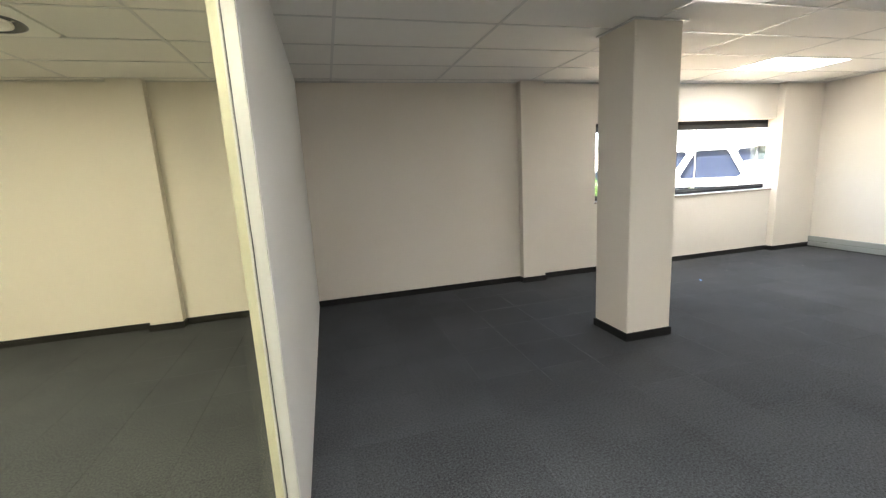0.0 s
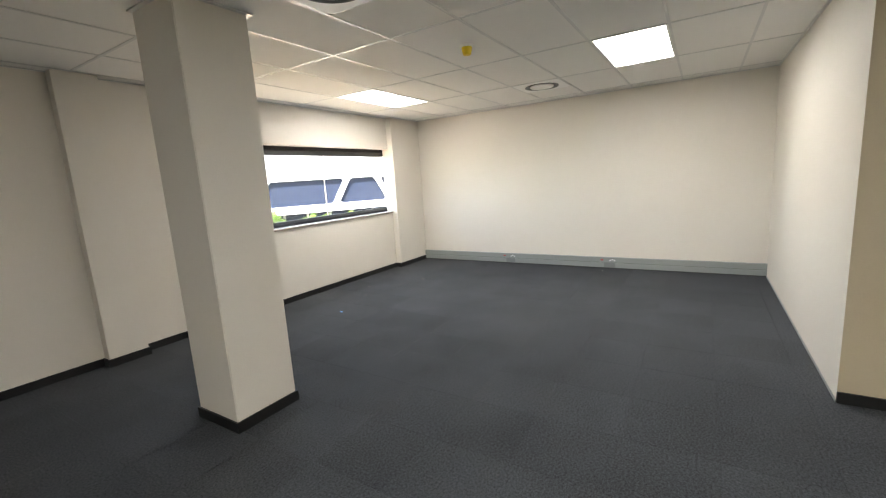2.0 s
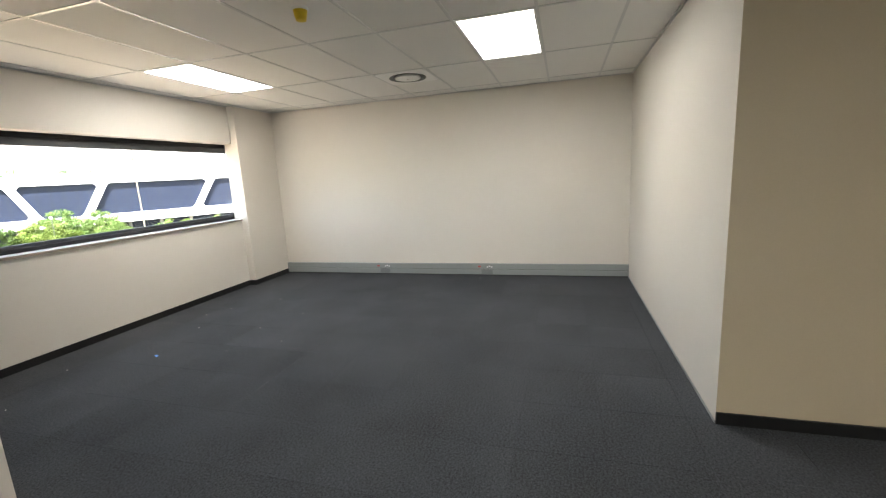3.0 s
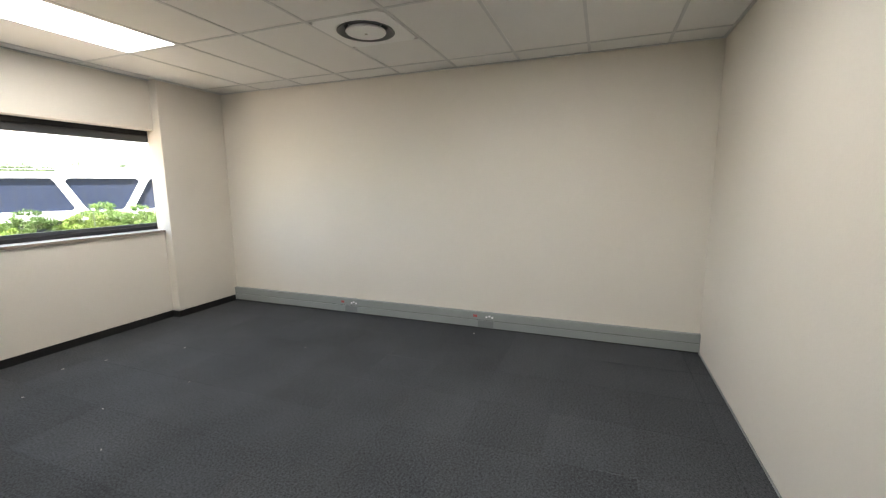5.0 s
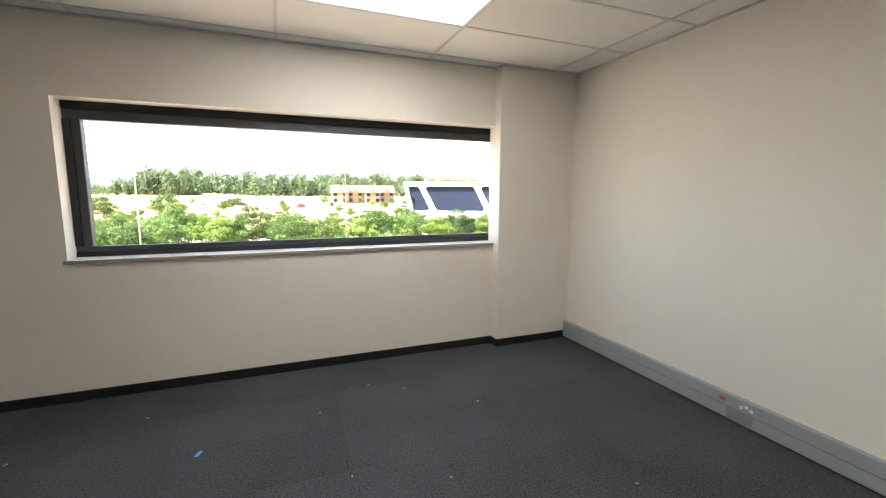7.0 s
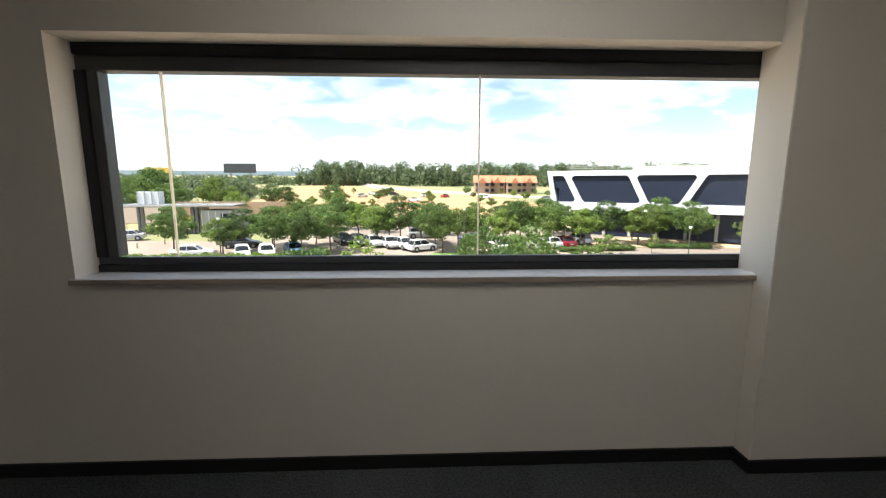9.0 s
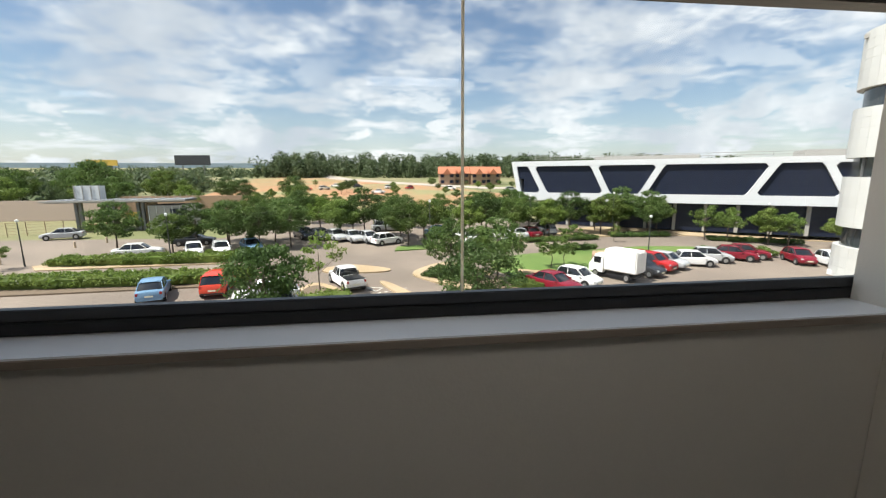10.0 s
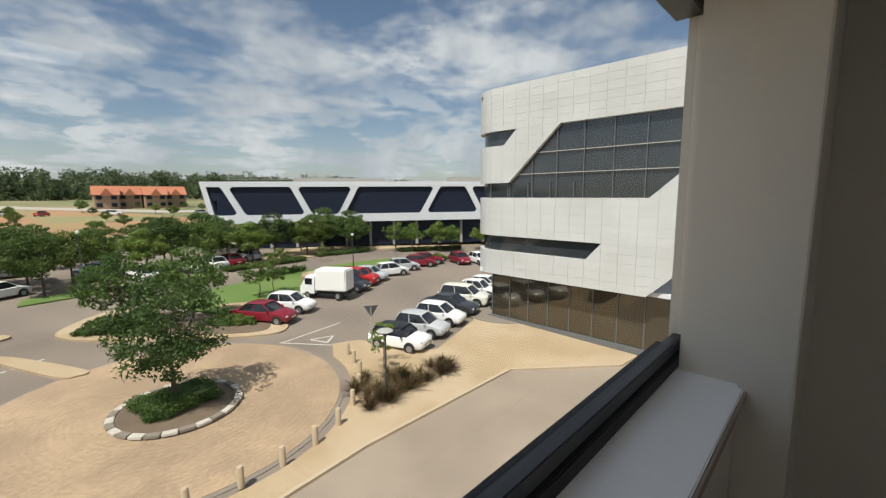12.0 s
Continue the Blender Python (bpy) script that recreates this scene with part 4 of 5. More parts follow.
def car(shape, colour, x, y, heading, label, roof=None, z=G, soft_top=False):
    """A parked car; heading: degrees of its nose from the x axis."""
    L, W, sh, top, wb, rf, rr, tb, tip = SHAPES[shape]
    paint = CARPAINT[colour]
    h = L / 2
    t = thing("car" if shape != "pickup" else "pickup_truck", label, "car" if shape != "pickup" else "pickup truck", "parked cars", at=pose(x, y, z, 0, 0, heading))
    tail = sh - 0.02 if shape != "sedan" else sh + 0.02
    part("body", hull([(-h, W * 0.84, 0.42, tail - 0.2), (-h + 0.07, W * 0.93, 0.28, tail - 0.04), (-h + 0.5, W, 0.24, tail), (-h * 0.3, W, 0.22, sh), (wb - 0.1, W, 0.22, sh), (wb + 0.25, W, 0.22, sh - 0.03),
                       (h - 0.55, W * 0.98, 0.24, (sh + tip) / 2 + 0.03), (h - 0.12, W * 0.88, 0.26, tip), (h, W * 0.74, 0.38, tip - 0.14)]), paint, t, smooth=True)
    # cabin: dark glass with painted roof and pillars
    wt = W * 0.74

    def ring(x0, zt, wtop, wbase):
        half = [(wbase, sh - 0.03), (wtop + 0.02, zt - 0.07), (wtop - 0.06, zt), (wtop * 0.45, zt + 0.02)]
        return [(x0, yy, zz) for yy, zz in half] + [(x0, -yy, zz) for yy, zz in reversed(half)]

    part("cabin_glass", loft([ring(tb, sh + 0.0, W * 0.84, W * 0.88), ring(rr, top - 0.03, wt, W * 0.9), ring((rf + rr) / 2, top, wt + 0.01, W * 0.91), ring(rf, top - 0.03, wt, W * 0.9), ring(wb, sh + 0.0, W * 0.82, W * 0.86)]), CARGLASS, t, "dark glass", True)
    rp = CARPAINT[roof] if roof else paint
    part("roof", loft([[(xx, yy * ww, zz + 0.012 - 0.05 * abs(yy) ** 3) for yy in (-1, -0.8, -0.4, 0.4, 0.8, 1)] for xx, ww, zz in ((rr - 0.12, wt * 0.98, top - 0.05), (rr + 0.1, wt, top + 0.01), ((rf + rr) / 2, wt + 0.02, top + 0.03), (rf, wt, top + 0.005), (rf + 0.1, wt * 0.98, top - 0.045))], False), rp, t, smooth=True)
    for s in (1, -1):
        for xa, xb in ((wb - 0.02, rf + 0.02), ((wb + tb) / 2 - 0.1, (rf + rr) / 2 - 0.05), (tb + 0.12, rr - 0.02)):
            part("pillar", rod(bmesh.new(), (xa, s * W * 0.885, sh - 0.02), (xb, s * (wt + 0.025), top - 0.05), 0.035, 0.03, 6), rp, t)
        part("mirror", boxes((wb - 0.32, wb - 0.2, s * W - 0.02 if s > 0 else s * W - 0.14, s * W + 0.14 if s > 0 else s * W + 0.02, sh - 0.02, sh + 0.11), bevel=0.03), rp, t)
        part("headlight", boxes((h - 0.32, h - 0.045, s * W * 0.72 - 0.12, s * W * 0.72 + 0.12, tip - 0.15, tip + 0.0), bevel=0.04), LENS, t, "clear headlight")
        part("tail_light", boxes((-h - 0.005, -h + 0.16, s * W * 0.78 - 0.09, s * W * 0.78 + 0.09, tail - 0.28, tail - 0.06), bevel=0.03), TAIL, t, "red tail light")
        r = 0.31 if shape not in ("suv", "pickup") else 0.37
        for wx in (h - 0.78, -h + 0.75):
            part("wheel_arch", turned([(r + 0.06, -0.006), (r + 0.06, 0.006)], 20), TRIM, t, "black wheel arch").matrix_basis = pose(wx, s * (W - 0.005), r + 0.02, 90, 0, 0)
            wheel(t, wx, s * (W - 0.085), r)
    part("grille", boxes((h - 0.06, h + 0.012, -W * 0.42, W * 0.42, 0.42, tip - 0.2), bevel=0.015), TRIM, t, "black grille")
    part("front_plate", boxes((h + 0.013, h + 0.022, -0.25, 0.25, 0.43, 0.54)), PLATE, t, "pale number plate")
    part("rear_plate", boxes((-h - 0.012, -h - 0.003, -0.25, 0.25, 0.55, 0.66)), PLATE, t, "pale number plate")
    part("rear_bumper", boxes((-h - 0.02, -h + 0.12, -W * 0.82, W * 0.82, 0.3, 0.46), bevel=0.03), TRIM if shape in ("suv", "pickup") else paint, t)
    if shape == "pickup":
        part("load_bed", boxes((-h + 0.08, tb - 0.05, -W * 0.82, W * 0.82, sh - 0.03, sh + 0.03), bevel=0.02), TRIM, t, "black load bed cover")
        part("roll_bar", boxes((tb - 0.3, tb - 0.22, -W * 0.8, W * 0.8, sh + 0.3, sh + 0.36), (tb - 0.3, tb - 0.22, -W * 0.8, -W * 0.74, sh, sh + 0.3), (tb - 0.3, tb - 0.22, W * 0.74, W * 0.8, sh, sh + 0.3)), TRIM, t)
    return t


A0 = -70.7
row = [("mini", "white", "white small hatchback with a black roof", "black"), ("hatch", "silver", "silver hatchback parked in a row", None), ("hatch", "white", "white hatchback parked in a row", None),
       ("sedan", "charcoal", "dark grey sedan parked in a row", None), ("suv", "cream", "cream-white crossover parked in a row", None), ("pickup", "white", "white double-cab pickup with a black bed cover", None), ("sedan", "white", "white sedan parked in a row", None)]
for k, (s, c, lb, rf) in enumerate(row):
    L = SHAPES[s][0] / 2
    fx, fy = 23.0 + 2.55 * k, 22.05 + 0.80 * k
    car(s, c, fx - L * math.cos(radians(A0)), fy - L * math.sin(radians(A0)), A0, lb, rf)
for s, c, x, y, a, lb in (
        ("sedan", "maroon", 18.7, 34.3, -58, "dark red sedan parked beside a hedge"), ("hatch", "white", 21.2, 35.5, -56, "white hatchback parked beside a red sedan"),
        ("hatch", "charcoal", 28.4, 38.0, -62, "dark grey hatchback beside the box truck"), ("suv", "red", 30.3, 39.6, -62, "bright red crossover parked in a row"), ("hatch", "silver", 32.4, 40.3, -62, "silver hatchback parked in a row"),
        ("hatch", "white", 35.5, 40.6, -20, "white hatchback standing across the bay"), ("hatch", "silver", 38.4, 41.9, -30, "silver hatchback parked in a row"), ("sedan", "maroon", 41.4, 42.6, -40, "dark red sedan parked in a row"), ("sedan", "maroon", 43.4, 43.2, -40, "dark red sedan parked in a row"),
        ("hatch", "maroon", 46.8, 40.4, -110, "dark red hatchback near the corner building"), ("hatch", "white", 48.6, 38.6, -110, "white hatchback near the corner building"),
        ("suv", "orange_red", -7.0, 37.0, 97, "bright orange-red crossover on the asphalt"), ("sedan", "blue", -11.2, 36.0, 110, "pale blue sedan on the asphalt"),
        ("suv", "white", -2.6, 33.6, 197, "white crossover under the tree"), ("suv", "silver", -2.1, 31.0, 197, "white-silver crossover under the tree"),
        ("pickup", "white", 2.5, 37.4, 115, "white pickup driving towards the junction"),
        ("sedan", "white", -20.4, 51.0, 15, "white sedan behind the hedge"), ("hatch", "white", -14.8, 50.8, -65, "white hatchback behind the hedge"), ("hatch", "white", -12.2, 51.2, -65, "white hatchback behind the hedge"),
        ("sedan", "charcoal", -17.6, 57.5, 8, "black sedan in the upper parking"), ("sedan", "blue", -9.6, 52.8, -60, "blue-grey sedan under a tree"),
        ("sedan", "charcoal", -5.4, 61, -60, "dark sedan under the trees"), ("sedan", "charcoal", -3.2, 60, -60, "dark sedan under the trees"), ("sedan", "silver", -1.0, 58.9, -60, "silver sedan under the trees"), ("sedan", "silver", 1.2, 57.8, -60, "silver sedan under the trees"),
        ("hatch", "silver", 3.3, 56.7, -60, "silver hatchback at the end of the row"), ("hatch", "white", 5.6, 55.2, 30, "white hatchback at the corner of the lot"),
        ("suv", "silver", 5.5, 66, 10, "silver pickup-like car in the upper lot"), ("sedan", "white", 6.0, 69, 10, "white sedan in the upper lot"), ("sedan", "silver", 5.8, 72, 10, "silver sedan in the upper lot"),
        ("sedan", "blue", 13.0, 61, 20, "blue-grey sedan in the upper lot"), ("suv", "white", 15.6, 55.6, 100, "white crossover at the lot edge"), ("sedan", "white", 20.5, 57.2, 100, "white sedan at the lot edge"), ("sedan", "white", 22.8, 57.8, 100, "white sedan at the lot edge"), ("sedan", "maroon", 24.8, 58.4, 100, "dark red sedan at the lot edge"), ("suv", "silver", 27.6, 60.4, 100, "silver crossover at the lot edge"),
        ("sedan", "silver", -36.4, 63.6, 200, "silver sedan driving up to the gatehouse"), ("sedan", "white", -1.0, 17.3, 14, "white car standing below the window")):
    car(s, c, x, y, a, lb)


def box_truck(x, y, heading):
    t = thing("box_truck", "small white box truck with twin rear doors", "truck", at=pose(x, y, G, 0, 0, heading))
    part("cab", loft([[(xx, yy, zz) for yy, zz in ((0.84, 0.5), (0.86, 1.1), (0.8 if zt > 1.5 else 0.84, zt - 0.08), (0.7, zt), (-0.7, zt), (-0.8 if zt > 1.5 else -0.84, zt - 0.08), (-0.86, 1.1), (-0.84, 0.5), (0.84, 0.5))] for xx, zt in ((0.95, 1.95), (1.9, 1.95), (2.25, 1.45), (2.5, 1.15))]), CARPAINT["white"], t, smooth=True)
    part("windscreen", loft([[(1.97, -0.72, 1.87), (1.97, 0.72, 1.87)], [(2.29, -0.78, 1.42), (2.29, 0.78, 1.42)]], False), CARGLASS, t, "dark windscreen")
    for s in (1, -1):
        part("side_window", boxes((1.2, 1.95, min(s * 0.845, s * 0.865), max(s * 0.845, s * 0.865), 1.25, 1.75)), CARGLASS, t)
        for wx in (1.75, -1.5):
            wheel(t, wx, s * 0.74, 0.34)
    part("cargo_box", boxes((-2.45, 0.85, -0.95, 0.95, 0.75, 2.5), bevel=0.09), CANVAS, t, "white box body")
    part("chassis", boxes((-2.4, 2.2, -0.45, 0.45, 0.42, 0.74)), TRIM, t)
    for s in (0, 1):
        part("rear_door", boxes((-2.475, -2.452, -0.86 + 0.87 * s, -0.01 + 0.87 * s, 0.85, 2.38), bevel=0.008), CANVAS, t)
    part("rear_bar", boxes((-2.52, -2.42, -0.9, 0.9, 0.45, 0.58)), TRIM, t)
    return t


truck = box_truck(25.3, 36.9, 122)
truck.matrix_basis = truck.matrix_basis @ Matrix.Diagonal((0.86, 0.9, 1.05, 1))

# ---- street furniture ----
bollard = mesh_of("bollard", turned([(0.115, 0.0), (0.11, 0.66), (0.09, 0.72), (0.03, 0.74)], 14), KERB, True)
for x, y in ((6.6, 19.0), (7.9, 18.6), (9.4, 18.3), (10.9, 18.15), (12.3, 18.2), (13.7, 18.5), (15.0, 19.0), (16.3, 19.9), (17.4, 21.0), (18.3, 22.2), (18.9, 23.6), (19.3, 24.8)):
    tagged(new("bollard", bollard), "tan concrete bollard at the edge of the paving", "bollard", "bollards").matrix_basis = pose(x, y, G + 0.08)
for x, y in ((-34.2, 52), (-33, 50), (-31.6, 48.6), (-30.6, 57), (-29, 60)):
    tagged(new("bollard", bollard), "tan concrete bollard beside the gate road", "bollard", "bollards").matrix_basis = pose(x, y, G)


def street_lamp(x, y, h, kind="disc"):
    t = thing("street_lamp", "dark post lamp with a flat round top" if kind == "disc" else "tall slim dark lamp post", "street lamp", "street lamps", at=pose(x, y, G))
    part("post", rod(bmesh.new(), (0, 0, 0), (0, 0, h - 0.15), 0.06, 0.045), POLE, t)
    part("base_sleeve", rod(bmesh.new(), (0, 0, 0), (0, 0, 0.9), 0.08, 0.075), POLE, t)
    if kind == "disc":
        part("lamp_cone", turned([(0.05, h - 0.3), (0.16, h - 0.1), (0.17, h - 0.06)], 16), POLE, t, smooth=True)
        part("disc", turned([(0.36, h - 0.05), (0.37, h - 0.02), (0.3, h + 0.03), (0.05, h + 0.06)], 24), CONC, t, "pale grey disc", True)
    else:
        part("lamp_head", turned([(0.05, h - 0.2), (0.14, h - 0.12), (0.16, h + 0.05), (0.04, h + 0.1)], 12), WHITE_P, t, "white lamp head", True)


street_lamp(17.7, 19.3, 3.3)
street_lamp(5.1, 19.0, 3.3)
for x, y, h in ((10.6, 51.5, 5.6), (24.9, 58.5, 5.6), (34.2, 46, 4.2), (36.2, 57.4, 6.0), (-16.6, 49.6, 4.6), (52.6, 50.2, 5.0), (-28.6, 47.5, 4.4)):
    street_lamp(x, y, h, "post")
t = thing("yield_sign", "triangular road sign seen from behind on a grey post", "road sign", at=pose(21.05, 24.85, G))
part("post", rod(bmesh.new(), (0, 0, 0), (0, 0, 2.55), 0.035), CONC, t)
bm = bmesh.new()
f = bm.faces.new([bm.verts.new(p) for p in ((-0.42, 0.02, 2.62), (0.42, 0.02, 2.62), (0, 0.02, 1.9))])
bmesh.ops.solidify(bm, geom=[f], thickness=0.02)
part("plate", bm, MULL, t, "grey back of a triangular plate").matrix_basis = pose(0, 0, 0, 0, 0, -35)
t = thing("bench", "low brown brick seat wall on the lawn", "seat wall", at=pose(27.2, 44.6, G + 0.14, 0, 0, 62))
part("wall", boxes((-1.2, 1.2, -0.2, 0.2, 0, 0.5), bevel=0.02), BRICKWALL, t)

# ---- corner building with tile cladding ----
tower = tagged(new("office_building"), "white tiled office building with slanted dark windows", "building")
FX, RC, UC = 30.3, 2.5, 22.7


def wrap(u, out=0.0):
    """Plan point of the facade line: straight, then round the corner, then away."""
    if u <= UC:
        return FX - out, u
    a = (u - UC) / RC
    if a < math.pi / 2:
        return FX + RC - (RC + out) * math.cos(a), UC + (RC + out) * math.sin(a)
    return FX + RC + (a - math.pi / 2) * RC, UC + RC + out


def band(bm, z0, z1, a0, a1, b0, b1, out=0.0, thick=0.25):
    """A piece of facade between two heights: from u a0 (below) and a1 (above) to b0 and b1."""
    n = max(2, int(abs(b0 - a0) / 0.6))
    cols = []
    for i in range(n + 1):
        f = i / n
        lo, hi = a0 + (b0 - a0) * f, a1 + (b1 - a1) * f
        p, q, r, s = wrap(lo, out), wrap(hi, out), wrap(lo, out - thick), wrap(hi, out - thick)
        cols.append([bm.verts.new((*p, z0)), bm.verts.new((*q, z1)), bm.verts.new((*s, z1)), bm.verts.new((*r, z0))])
    for c, d in zip(cols, cols[1:]):
        for k in range(4):
            bm.faces.new((c[k], d[k], d[(k + 1) % 4], c[(k + 1) % 4]))
    bm.faces.new(cols[0])
    bm.faces.new(cols[-1][::-1])


END, FAR = 34.0, -8.0


def slope_r(z):
    return 12.45 - 1.12 * (z - 1.15)


def slope_l(z):
    return 21.5 - 1.057 * (z - 2.1)


def low_r(z):
    return 12.4 - 1.02 * (z + 4.3)


BANDS = [(-4.3, -2.6, low_r(-4.3), low_r(-2.6), END, END), (-2.6, -1.55, low_r(-2.6), low_r(-1.55), 15.95, 15.0), (-1.55, 1.1, low_r(-1.55), low_r(1.1), END, END),
         (2.1, 4.62, slope_l(2.1), slope_l(4.62), END, END), (4.62, 5.6, slope_l(4.62), slope_l(5.6), 21.95, 20.95), (5.6, 8.45, FAR, FAR, END, END),
         (-1.2, 1.1, FAR, FAR, low_r(-1.2), low_r(1.1)), (1.1, 5.6, FAR, FAR, slope_r(1.1), slope_r(5.6))]
bm = bmesh.new()
for z0, z1, a0, a1, b0, b1 in BANDS:
    band(bm, z0, z1, a0, a1, b0, b1)
bmesh.ops.recalc_face_normals(bm, faces=bm.faces)
part("wall", bm, CLAD_J, tower, "backing of the cladding")
bm = bmesh.new()
band(bm, -2.6, 5.6, FAR, FAR, END, END, out=-0.28, thick=0.1)
bmesh.ops.recalc_face_normals(bm, faces=bm.faces)
part("window_glass", bm, DARKGLASS, tower, "dark mirror glass", True)


def bar(u, z0, z1, w=0.04):
    bm = bmesh.new()
    band(bm, z0, z1, u - w / 2, u - w / 2, u + w / 2, u + w / 2, out=-0.16, thick=0.12)
    part("mullion", bm, MULL, tower)


for k in range(8):
    u = 9.3 + k * 1.75
    bar(u, max(1.1, 1.15 + (12.45 - u) / 1.12), min(5.6, 2.1 + (21.5 - u) / 1.057))
for k in range(5):
    bar(23.3 - k * 1.6, 1.1, 2.1)
for z in (2.62, 3.95):
    bm = bmesh.new()
    band(bm, z, z + 0.05, slope_r(z), slope_r(z), slope_l(z), slope_l(z), out=-0.15, thick=0.12)
    part("transom", bm, CONC, tower)
part("roof", slab([(FX + 0.3, FAR), (FX + 0.3, UC + 1.5), (FX + 2.5, UC + RC - 0.3), (42, UC + RC - 0.3), (42, FAR)], 8.1, 8.3), CONC, tower)
part("floor_slab", slab([(FX + 0.3, FAR), (FX + 0.3, UC + 1.5), (FX + 2.5, UC + RC - 0.3), (42, UC + RC - 0.3), (42, FAR)], -4.3, -4.05), BOXWHITE, tower)
# ground floor glass, set back
GXX = 31.35
part("ground_floor_glass", boxes((GXX, GXX + 0.06, -6, 23.6, G + 0.35, -4.32), (GXX + 0.06, 41, 23.54, 23.6, G + 0.35, -4.32)), BROWNGLASS, tower, "bronze mirror glass")
part("plinth", boxes((GXX - 0.2, GXX + 0.3, -6, 23.8, G, G + 0.34), bevel=0.02), MULL, tower, "dark plinth")
for k in range(14):
    y = 23.55 - k * 1.55
    part("mullion", boxes((GXX - 0.05, GXX - 0.002, y - 0.03, y + 0.03, G + 0.35, -4.32)), MULL, tower)
paving("pavement_12", circle(32.6, 23.5, 2.9, 48), G + 0.1, G + 0.12, STONE_D, "dark paving round the building corner", "pavement")

# ---- long white building ----
long_b = tagged(new("long_building"), "long white building with dark trapezoid windows", "building")
P0, P1 = Vector((29.0, 71.0)), Vector((72.0, 41.5))
LD = (P1 - P0).normalized()
LB = Matrix.Translation((P0.x, P0.y, 0)) @ Matrix.Rotation(math.atan2(LD.y, LD.x), 4, "Z")
long_b.matrix_basis = LB
LL, ZB, ZT = (P1 - P0).length, -4.05, 2.2
part("recessed_storey", boxes((1.5, LL, 1.6, 14, G, ZB)), BLUEGLASS, long_b, "dark recessed ground storey")
for k in range(14):
    part("pier", boxes((2.0 + 3.8 * k, 2.4 + 3.8 * k, 1.2, 1.58, G, ZB)), CONC, long_b)
part("body", boxes((-1.15, LL, 0.42, 13.9, ZB, ZT - 0.05), (-2.4, -1.16, 0.42, 13.9, -0.6, ZT - 0.05)), BLUEGLASS, long_b, "dark louvred wall")
part("end_wall", loft([[(-3.25, y, ZT), (-2.5, y, ZT), (-1.2, y, ZB), (-1.9, y, ZB), (-3.25, y, ZT)] for y in (0.0, 14)]), BOXWHITE, long_b)
part("top_band", boxes((-2.55, LL, 0.0, 0.41, ZT - 0.8, ZT), bevel=0.02), BOXWHITE, long_b)
part("bottom_band", boxes((-1.25, LL, 0.0, 0.41, ZB, ZB + 1.25), bevel=0.02), BOXWHITE, long_b)
part("roof_slab", boxes((0.2, LL, 0.42, 14, ZT - 0.04, ZT + 0.02)), CONC, long_b)
part("roof_room", boxes((9, 24, 6, 12, ZT + 0.03, ZT + 0.75), bevel=0.05), CONC, long_b, "grey roof plant room")
part("roof_room", boxes((36, 46, 5, 11, ZT + 0.03, ZT + 1.0), bevel=0.05), CONC, long_b, "grey roof plant room")
for a, b in ((2.1, 0.3), (11.7, 10.0), (17.0, 18.8), (30.0, 31.9), (39.3, 37.5), (48.5, 46.5)):
    bm = bmesh.new()
    w = 0.5
    pts = [(a + w + 0.35, ZB + 1.25), (a + w, ZB + 1.65), (b + w, ZT - 1.2), (b + w + 0.35, ZT - 0.8), (b - w - 0.35, ZT - 0.8), (b - w, ZT - 1.2), (a - w, ZB + 1.65), (a - w - 0.35, ZB + 1.25)]
    f = bm.faces.new([bm.verts.new((x, 0.02, z)) for x, z in pts])
    r = bmesh.ops.extrude_face_region(bm, geom=[f])
    for v in r["geom"]:
        if isinstance(v, bmesh.types.BMVert):
            v.co.y = 0.4
    bmesh.ops.recalc_face_normals(bm, faces=bm.faces)
    part("slanted_strut", bm, BOXWHITE, long_b)
for z in (0.35, 0.7):
    part("roof_rail", rod(bmesh.new(), (0.5, 0.8, ZT + z), (LL, 0.8, ZT + z), 0.03, None, 6), CONC, long_b)
for k in range(22):
    part("rail_post", rod(bmesh.new(), (0.6 + 2.4 * k, 0.8, ZT + 0.02), (0.6 + 2.4 * k, 0.8, ZT + 0.72), 0.03, None, 6), CONC, long_b)
for k in range(40):
    x = 0.5 + k * 1.3
    part("louvre_seam", boxes((x, x + 0.04, 0.405, 0.419, ZB + 1.26, ZT - 0.81)), TRIM, long_b)

# ---- gatehouse and the left distance ----
gate = thing("gatehouse", "steel gate canopy on dark posts with a booth", "gatehouse", at=pose(-33.5, 72.5, G, 0, 0, 4))
part("canopy", boxes((-9, 9, -3, 3, 4.3, 4.42), bevel=0.03), MULL, gate, "thin grey glazed canopy")
part("canopy_edge", boxes((-9.4, 9.4, -3.2, -3.02, 4.2, 4.46), bevel=0.04), CONC, gate)
for x in (-5.6, -5.0, -1.4, -0.8, 2.4, 3.0):
    part("post", boxes((x, x + 0.35, -2.2, -1.8, 0, 4.3)), MULL, gate)
part("canopy_underside", boxes((-8.8, 8.8, -2.9, 2.9, 4.12, 4.29)), MULL, gate, "dark underside")
for k in range(9):
    part("roof_rib", boxes((-8.6 + k * 2.1, -8.4 + k * 2.1, -3.0, 3.0, 4.43, 4.5)), BOXWHITE, gate)
for k in range(13):
    part("roof_post", rod(bmesh.new(), (-2.4 + k * 0.9, 2.6, 4.43), (-2.4 + k * 0.9, 2.6, 5.1), 0.035, None, 6), CONC, gate)
part("barrier_arm", rod(bmesh.new(), (-4.6, -2.4, 1.0), (-1.6, -2.4, 1.1), 0.05), RED_P, gate, "red barrier arm")
part("booth", boxes((4.0, 9.6, -2.6, 2.4, 0, 3.6), bevel=0.03), CONC, gate, "grey booth")
